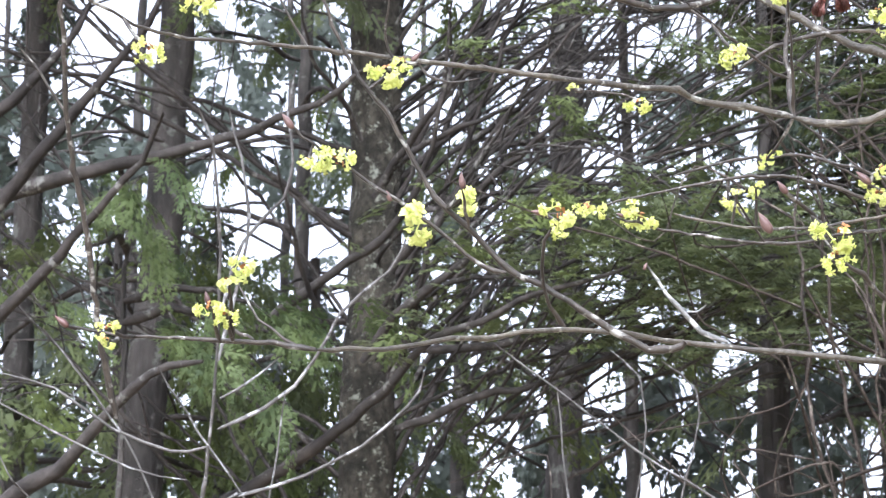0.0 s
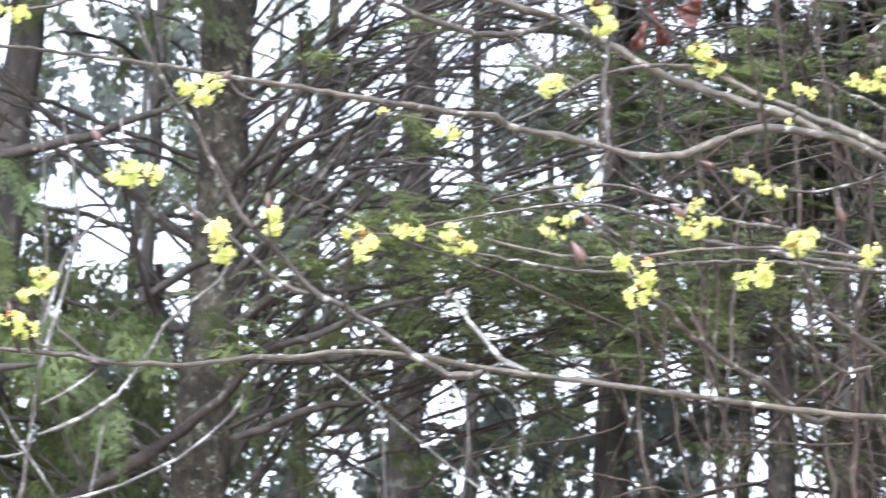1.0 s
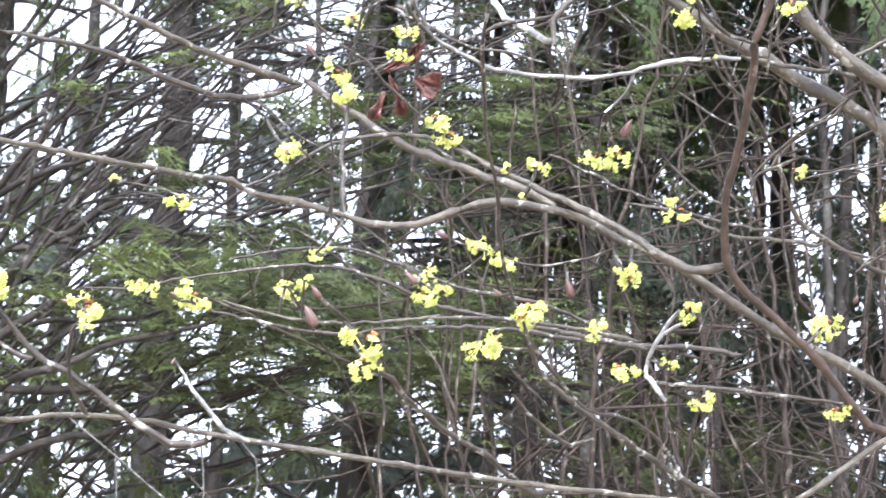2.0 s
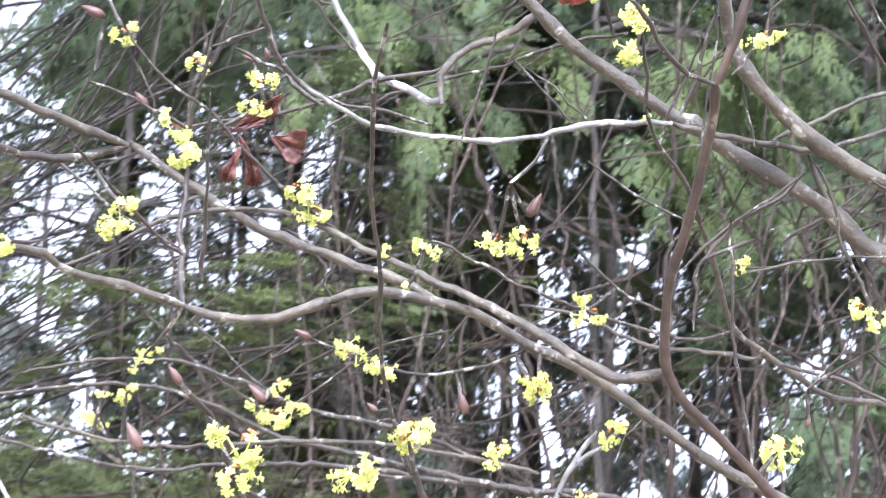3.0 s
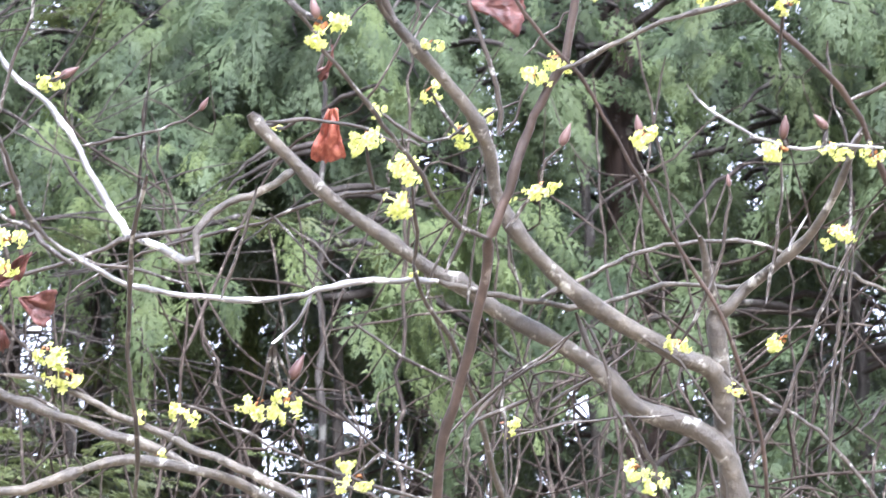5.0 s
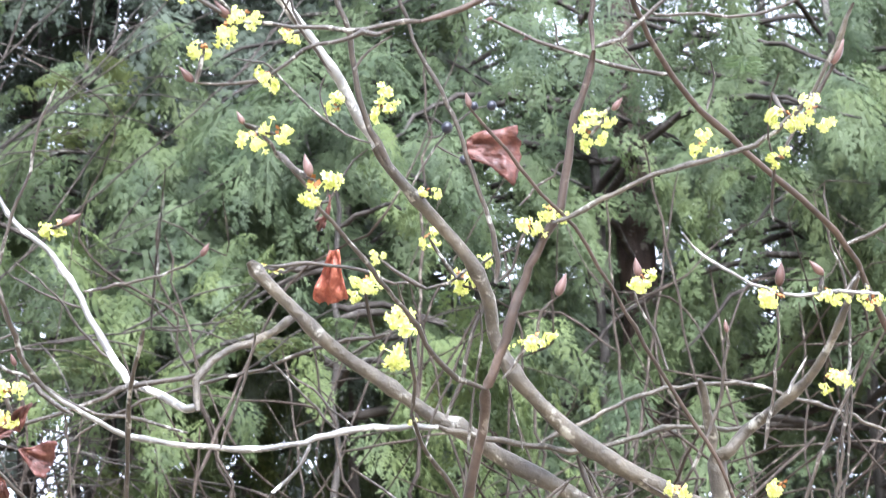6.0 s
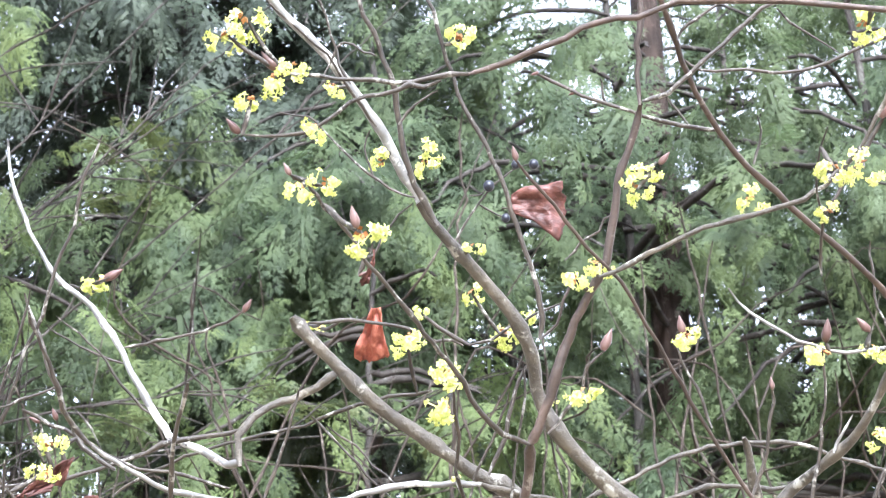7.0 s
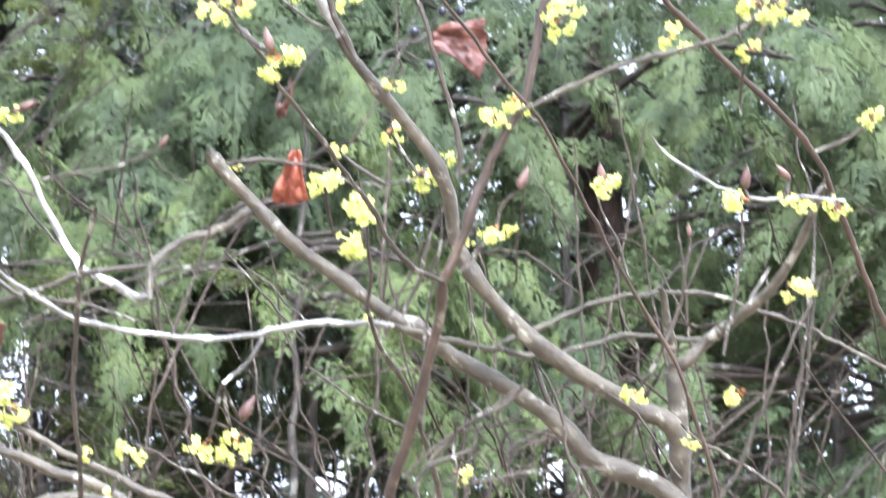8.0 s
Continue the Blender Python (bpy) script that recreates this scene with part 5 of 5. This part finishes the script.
def spur(at):
    """A short side shoot that carries a flower tuft or a bud from the nearest branch."""
    gaps = np.linalg.norm(NET - np.array(at), axis=1)
    i = int(gaps.argmin())
    if 0.005 < gaps[i] < 0.05:
        foot, tip = Vector(NET[i]), Vector(at)
        mid = foot.lerp(tip, 0.5) + Vector((0, 0, -0.06 * gaps[i]))
        v, f = tube([foot, mid, tip], 0.0016, 0.0010, 0.006, 6, 0.15, 0.0008, len(bpy.data.objects))
        part("spur", mesh_of("spur", v, f, TWIG_BARK), SHRUB)


NET = np.array([tuple(p) for p in CURVES])


def flower_tuft(x, y, z, size):
    spur((x, y, z))
    me, seats = _f.choice(PLANS)
    ob = part("umbel", me, SHRUB, "loose tuft of small pale yellow flowers")
    turn = Euler((_f.uniform(-0.5, 0.5), _f.uniform(-0.5, 0.5), _f.uniform(0, 6.28)))
    ob.matrix_basis = Matrix.LocRotScale((x, y, z), turn, Vector((1, 1, 1)) * size * 1.45)
    for m in seats:
        s = new("flower", _f.choice(BLOOMS))
        s.parent = ob
        s.matrix_basis = m
    s = new("bud_scale", _f.choice(SCALES))
    s.parent = ob
    s.matrix_basis = Matrix.LocRotScale((_f.uniform(-0.1, 0.1), _f.uniform(-0.1, 0.1), 0.1), Euler((_f.uniform(-0.6, 0.6), _f.uniform(-0.6, 0.6), _f.uniform(0, 6))), Vector((1.05, 1.05, 1.05)))
    tagged(s, "orange-brown bud scales")


def bud_mesh(rnd):
    verts, faces = [], []
    rows, sides = 9, 8
    for i in range(rows):
        u = i / (rows - 1)
        r = 0.21 * math.sin(math.pi * min(1.0, u * 0.95 + 0.05) ** 0.75) ** 0.9 * (1 - 0.25 * u) + 0.012
        for k in range(sides):
            w = 2 * math.pi * k / sides + u * 0.5
            ridge = 1 + 0.10 * math.sin(3 * w + 5 * u)
            verts.append((r * ridge * math.cos(w), r * ridge * math.sin(w), u))
    for i in range(rows - 1):
        for k in range(sides):
            j = (k + 1) % sides
            faces.append((i * sides + k, i * sides + j, (i + 1) * sides + j, (i + 1) * sides + k))
    faces += [tuple(reversed(range(sides))), tuple((rows - 1) * sides + k for k in range(sides))]
    return mesh_of("leaf_bud", verts, faces, BUD)


BUDMESH = bud_mesh(_r)


def leaf_bud(foot, tip):
    d = Vector(tip) - Vector(foot)
    spur(foot)
    ob = part("leaf_bud", BUDMESH, SHRUB, "pointed reddish-brown bud")
    ob.matrix_basis = Matrix.LocRotScale(foot, d.to_track_quat("Z", "Y"), Vector((1.05, 1.05, 1)) * d.length)


def dry_leaf(at, tip, width, fold, curl, mat, seed, label, neck=0.03):
    """A withered leaf, widening from its stalk to a torn end: folded along the midrib, curled, with a wavy edge."""
    at, tip = Vector(at), Vector(tip)
    length = (tip - at).length
    nu, nv = 22, 18
    verts, faces = [], []
    for i in range(nu + 1):
        u = i / nu
        w = width * 0.5 * (neck + (1 - neck) * u ** 0.85 * (1 + 0.12 * math.sin(7 * u + seed)))
        for j in range(nv + 1):
            v = 2 * j / nv - 1
            z = fold * abs(v) * w - curl * length * (u - 0.2) ** 2 + 0.13 * length * noise.noise((u * 3, v * 2, seed)) + 0.05 * length * noise.noise((u * 9, v * 7, seed)) + 0.035 * length * math.sin(11 * u + 3 * v + seed) * abs(v)
            y = -u * length * (1 - 0.10 * v * v - 0.12 * noise.noise((v * 5, seed, 1)))
            verts.append((v * w * (1 - 0.1 * fold) * (1.0 if v > 0 else 0.8) + 0.10 * length * math.sin(2.6 * u + seed), y, z))
    for i in range(nu):
        for j in range(nv):
            a = i * (nv + 1) + j
            faces.append((a, a + 1, a + nv + 2, a + nv + 1))
    ob = part("dry_leaf", mesh_of("dry_leaf", verts, faces, mat), SHRUB, label)
    y = -(tip - at).normalized()
    z = Vector((-0.35 + 0.25 * math.sin(seed * 2.0), -1, -0.40))
    z = (z - y * z.dot(y)).normalized()
    ob.matrix_basis = Matrix.Translation(at) @ Matrix((y.cross(z), y, z)).transposed().to_4x4()
    th = ob.modifiers.new("thick", "SOLIDIFY")
    th.thickness = 0.0006
    v, f = tube([(0, 0.15 * length, 0.02 * length), (0, 0, 0), (0, -0.12 * length, 0)], 0.0008, 0.0004, 0.004, 5)
    st = new("leaf_stalk", mesh_of("leaf_stalk", v, f, TWIG_BARK))
    st.parent = ob


def berry(at, r):
    bm = bmesh.new()
    bmesh.ops.create_uvsphere(bm, u_segments=14, v_segments=10, radius=r)
    for v in bm.verts:
        v.co.z *= 1.08
        if v.co.z > r:
            v.co.z -= r * 0.12
    me = bpy.data.meshes.new("berry")
    bm.to_mesh(me)
    bm.free()
    me.polygons.foreach_set("use_smooth", [True] * len(me.polygons))
    me.materials.append(BERRY)
    ob = part("berry", me, SHRUB, "dried blue-black berry")
    ob.matrix_basis = Matrix.Translation(at)


flower_tuft(-0.085, 1.520, 2.035, 0.0142)
flower_tuft(-0.069, 1.520, 2.034, 0.0220)
flower_tuft(-0.021, 1.528, 2.001, 0.0256)
flower_tuft(0.011, 1.525, 2.014, 0.0195)
flower_tuft(0.070, 1.469, 1.989, 0.0188)
flower_tuft(0.126, 2.078, 2.155, 0.0203)
flower_tuft(0.171, 2.128, 2.161, 0.0257)
flower_tuft(0.182, 2.130, 2.153, 0.0148)
flower_tuft(-0.127, 1.537, 1.968, 0.0171)
flower_tuft(-0.134, 1.538, 1.961, 0.0149)
flower_tuft(-0.145, 1.542, 1.945, 0.0160)
flower_tuft(-0.136, 1.543, 1.942, 0.0142)
flower_tuft(-0.210, 1.545, 1.932, 0.0128)
flower_tuft(-0.211, 1.547, 1.925, 0.0099)
flower_tuft(-0.035, 1.525, 2.097, 0.0209)
flower_tuft(-0.026, 1.524, 2.102, 0.0126)
flower_tuft(-0.189, 1.522, 2.110, 0.0180)
flower_tuft(-0.156, 1.515, 2.138, 0.0180)
flower_tuft(0.124, 1.529, 2.079, 0.0137)
flower_tuft(0.082, 1.528, 2.087, 0.0065)
flower_tuft(0.210, 1.712, 2.173, 0.0162)
flower_tuft(0.264, 2.021, 2.176, 0.0085)
flower_tuft(0.249, 2.124, 2.174, 0.0139)
flower_tuft(0.257, 2.125, 2.171, 0.0129)
flower_tuft(0.370, 2.121, 2.189, 0.0148)
flower_tuft(0.256, 1.583, 2.010, 0.0223)
flower_tuft(0.256, 1.587, 1.994, 0.0193)
flower_tuft(0.395, 1.886, 2.085, 0.0258)
flower_tuft(0.421, 1.876, 2.106, 0.0214)
flower_tuft(0.500, 1.873, 2.069, 0.0200)
flower_tuft(0.500, 1.852, 2.142, 0.0178)
flower_tuft(0.547, 1.852, 2.115, 0.0156)
flower_tuft(0.538, 1.865, 2.075, 0.0111)
flower_tuft(0.568, 1.867, 2.048, 0.0169)
flower_tuft(0.476, 1.870, 2.094, 0.0111)
flower_tuft(0.671, 1.851, 2.043, 0.0169)
flower_tuft(0.652, 1.836, 2.107, 0.0169)
flower_tuft(0.226, 1.876, 2.224, 0.0169)
flower_tuft(0.253, 1.893, 2.147, 0.0089)
flower_tuft(0.220, 1.850, 2.347, 0.0151)
flower_tuft(0.267, 1.843, 2.329, 0.0138)
flower_tuft(0.308, 1.835, 2.317, 0.0172)
flower_tuft(0.305, 1.841, 2.303, 0.0145)
flower_tuft(0.258, 1.862, 2.290, 0.0193)
flower_tuft(0.270, 1.865, 2.274, 0.0200)
flower_tuft(0.337, 1.851, 2.255, 0.0145)
flower_tuft(0.349, 1.853, 2.244, 0.0213)
flower_tuft(0.468, 1.842, 2.232, 0.0181)
flower_tuft(0.483, 1.836, 2.234, 0.0181)
flower_tuft(0.419, 1.840, 2.221, 0.0151)
flower_tuft(0.397, 1.847, 2.220, 0.0096)
flower_tuft(0.381, 1.879, 2.158, 0.0206)
flower_tuft(0.400, 1.876, 2.149, 0.0179)
flower_tuft(0.357, 1.973, 2.142, 0.0187)
flower_tuft(0.367, 1.968, 2.144, 0.0166)
flower_tuft(0.355, 1.965, 2.160, 0.0126)
flower_tuft(0.427, 1.883, 2.114, 0.0224)
flower_tuft(0.262, 1.916, 2.160, 0.0086)
flower_tuft(0.235, 1.937, 2.133, 0.0086)
flower_tuft(0.249, 1.931, 2.134, 0.0131)
flower_tuft(0.241, 1.961, 2.257, 0.0144)
flower_tuft(0.410, 1.853, 2.197, 0.0086)
flower_tuft(0.486, 1.636, 2.301, 0.0189)
flower_tuft(0.489, 1.643, 2.283, 0.0195)
flower_tuft(0.553, 1.600, 2.282, 0.0149)
flower_tuft(0.527, 1.805, 2.406, 0.0162)
flower_tuft(0.545, 1.883, 2.209, 0.0180)
flower_tuft(0.634, 1.842, 2.237, 0.0130)
flower_tuft(0.680, 1.759, 2.185, 0.0144)
flower_tuft(0.695, 1.759, 2.174, 0.0144)
flower_tuft(0.499, 1.849, 2.137, 0.0131)
flower_tuft(0.491, 1.849, 2.144, 0.0086)
flower_tuft(0.550, 1.841, 2.117, 0.0120)
flower_tuft(0.648, 1.815, 2.104, 0.0213)
flower_tuft(0.588, 1.784, 2.411, 0.0144)
flower_tuft(0.655, 1.669, 2.363, 0.0118)
flower_tuft(0.594, 1.731, 2.342, 0.0048)
flower_tuft(0.479, 1.871, 2.102, 0.0138)
flower_tuft(0.543, 1.767, 2.298, 0.0052)
flower_tuft(0.322, 1.513, 2.414, 0.0170)
flower_tuft(0.330, 1.506, 2.421, 0.0181)
flower_tuft(0.348, 1.514, 2.395, 0.0170)
flower_tuft(0.356, 1.508, 2.399, 0.0129)
flower_tuft(0.338, 1.524, 2.385, 0.0129)
flower_tuft(0.371, 1.519, 2.371, 0.0123)
flower_tuft(0.358, 1.503, 2.324, 0.0142)
flower_tuft(0.368, 1.498, 2.325, 0.0136)
flower_tuft(0.387, 1.493, 2.299, 0.0180)
flower_tuft(0.445, 1.707, 2.523, 0.0122)
flower_tuft(0.480, 1.717, 2.482, 0.0132)
flower_tuft(0.506, 1.706, 2.483, 0.0181)
flower_tuft(0.498, 1.627, 2.519, 0.0186)
flower_tuft(0.540, 1.721, 2.433, 0.0112)
flower_tuft(0.561, 1.775, 2.432, 0.0126)
flower_tuft(0.592, 1.795, 2.419, 0.0153)
flower_tuft(0.600, 1.788, 2.424, 0.0153)
flower_tuft(0.361, 1.962, 2.500, 0.0162)
flower_tuft(0.532, 1.792, 2.422, 0.0101)
flower_tuft(0.564, 1.903, 2.461, 0.0162)
flower_tuft(0.520, 1.991, 2.508, 0.0081)
flower_tuft(0.530, 1.990, 2.505, 0.0081)
flower_tuft(0.553, 1.507, 2.372, 0.0134)
flower_tuft(0.551, 1.513, 2.364, 0.0134)
flower_tuft(0.609, 1.493, 2.358, 0.0134)
flower_tuft(0.607, 1.403, 2.326, 0.0153)
flower_tuft(0.620, 1.397, 2.326, 0.0153)
flower_tuft(0.616, 1.429, 2.316, 0.0109)
flower_tuft(0.714, 1.779, 2.426, 0.0148)
flower_tuft(0.704, 1.595, 2.328, 0.0176)
flower_tuft(0.733, 1.584, 2.328, 0.0130)
flower_tuft(0.546, 1.586, 2.345, 0.0151)
flower_tuft(0.555, 1.579, 2.352, 0.0132)
flower_tuft(0.630, 1.393, 2.411, 0.0152)
flower_tuft(0.766, 1.645, 2.305, 0.0142)
flower_tuft(0.775, 1.651, 2.310, 0.0135)
flower_tuft(0.750, 1.692, 2.251, 0.0148)
flower_tuft(0.694, 1.716, 2.251, 0.0135)
flower_tuft(0.729, 1.715, 2.224, 0.0094)
flower_tuft(0.769, 1.631, 2.352, 0.0101)
flower_tuft(0.787, 1.625, 2.350, 0.0135)
flower_tuft(0.798, 1.595, 2.397, 0.0152)
leaf_bud((-0.095, 1.515, 2.055), (-0.102, 1.513, 2.064))
leaf_bud((0.012, 1.524, 2.019), (0.011, 1.521, 2.029))
leaf_bud((-0.241, 1.584, 1.941), (-0.250, 1.583, 1.948))
leaf_bud((-0.021, 1.524, 2.103), (-0.015, 1.522, 2.109))
leaf_bud((-0.153, 1.610, 1.962), (-0.156, 1.608, 1.971))
leaf_bud((-0.033, 1.526, 2.011), (-0.036, 1.524, 2.018))
leaf_bud((0.063, 1.499, 1.997), (0.054, 1.498, 1.998))
leaf_bud((0.160, 2.128, 2.161), (0.151, 2.127, 2.164))
leaf_bud((0.128, 1.555, 1.975), (0.130, 1.554, 1.980))
leaf_bud((0.224, 1.579, 2.033), (0.217, 1.577, 2.041))
leaf_bud((0.207, 1.851, 2.356), (0.192, 1.853, 2.362))
leaf_bud((0.240, 1.863, 2.303), (0.231, 1.862, 2.312))
leaf_bud((0.485, 1.830, 2.247), (0.491, 1.822, 2.261))
leaf_bud((0.357, 1.883, 2.167), (0.346, 1.884, 2.172))
leaf_bud((0.348, 1.972, 2.150), (0.336, 1.972, 2.160))
leaf_bud((0.457, 1.869, 2.123), (0.451, 1.865, 2.137))
leaf_bud((0.262, 1.942, 2.100), (0.251, 1.938, 2.116))
leaf_bud((0.403, 1.886, 2.124), (0.396, 1.886, 2.129))
leaf_bud((0.206, 1.844, 2.373), (0.201, 1.842, 2.381))
leaf_bud((0.226, 1.848, 2.347), (0.222, 1.848, 2.352))
leaf_bud((0.691, 1.867, 2.137), (0.692, 1.863, 2.145))
leaf_bud((0.335, 1.534, 2.370), (0.327, 1.533, 2.377))
leaf_bud((0.352, 1.501, 2.330), (0.348, 1.500, 2.336))
leaf_bud((0.384, 1.493, 2.301), (0.380, 1.489, 2.311))
leaf_bud((0.566, 1.599, 2.310), (0.569, 1.592, 2.321))
leaf_bud((0.560, 1.502, 2.375), (0.564, 1.497, 2.381))
leaf_bud((0.705, 1.592, 2.333), (0.704, 1.585, 2.345))
leaf_bud((0.728, 1.580, 2.338), (0.719, 1.579, 2.345))
leaf_bud((0.711, 1.779, 2.427), (0.707, 1.774, 2.439))
leaf_bud((0.365, 1.959, 2.502), (0.376, 1.951, 2.508))
leaf_bud((0.481, 1.513, 2.369), (0.478, 1.510, 2.376))
leaf_bud((0.348, 1.512, 2.398), (0.339, 1.511, 2.407))
leaf_bud((0.462, 1.712, 2.397), (0.467, 1.709, 2.399))
leaf_bud((0.316, 1.910, 2.367), (0.309, 1.911, 2.370))
leaf_bud((0.326, 1.906, 2.368), (0.322, 1.903, 2.375))
leaf_bud((0.549, 1.577, 2.464), (0.545, 1.580, 2.462))
leaf_bud((0.527, 1.580, 2.474), (0.523, 1.583, 2.473))
leaf_bud((0.457, 1.935, 2.480), (0.461, 1.929, 2.488))
leaf_bud((0.703, 1.655, 2.331), (0.701, 1.652, 2.338))
leaf_bud((0.642, 1.410, 2.367), (0.646, 1.402, 2.378))
dry_leaf((0.541, 1.662, 2.430), (0.572, 1.651, 2.427), 0.0380, 0.12, 0.12, DRYLEAF, 1, "reddish-brown dry leaf hanging folded from a twig", 0.30)
dry_leaf((0.586, 2.037, 2.553), (0.595, 2.054, 2.518), 0.0290, 0.2, 0.35, REDLEAF, 2, "russet dry leaf lit through, hanging curled", 0.26)
dry_leaf((0.318, 1.845, 2.285), (0.338, 1.841, 2.279), 0.0289, 0.5, 0.4, DRYLEAF, 3, "reddish-brown dry leaf hanging folded from a twig")
dry_leaf((0.327, 1.851, 2.318), (0.315, 1.860, 2.306), 0.0153, 0.8, 0.4, DRYLEAF, 4, "reddish-brown dry leaf hanging folded from a twig")
dry_leaf((0.297, 1.878, 2.302), (0.318, 1.870, 2.307), 0.0161, 0.8, 0.4, DRYLEAF, 5, "reddish-brown dry leaf hanging folded from a twig")
dry_leaf((0.302, 1.869, 2.294), (0.312, 1.879, 2.263), 0.0153, 0.8, 0.4, DRYLEAF, 6, "reddish-brown dry leaf hanging folded from a twig")
dry_leaf((0.467, 1.702, 2.411), (0.466, 1.713, 2.392), 0.0061, 0.8, 0.4, DRYLEAF, 7, "reddish-brown dry leaf hanging folded from a twig")
dry_leaf((0.286, 1.795, 2.255), (0.283, 1.800, 2.233), 0.0120, 0.8, 0.4, DRYLEAF, 8, "reddish-brown dry leaf hanging folded from a twig")
berry((0.679, 2.020, 2.666), 0.0044)
berry((0.696, 2.005, 2.680), 0.0035)
berry((0.709, 2.000, 2.680), 0.0039)
berry((0.695, 2.027, 2.644), 0.0035)
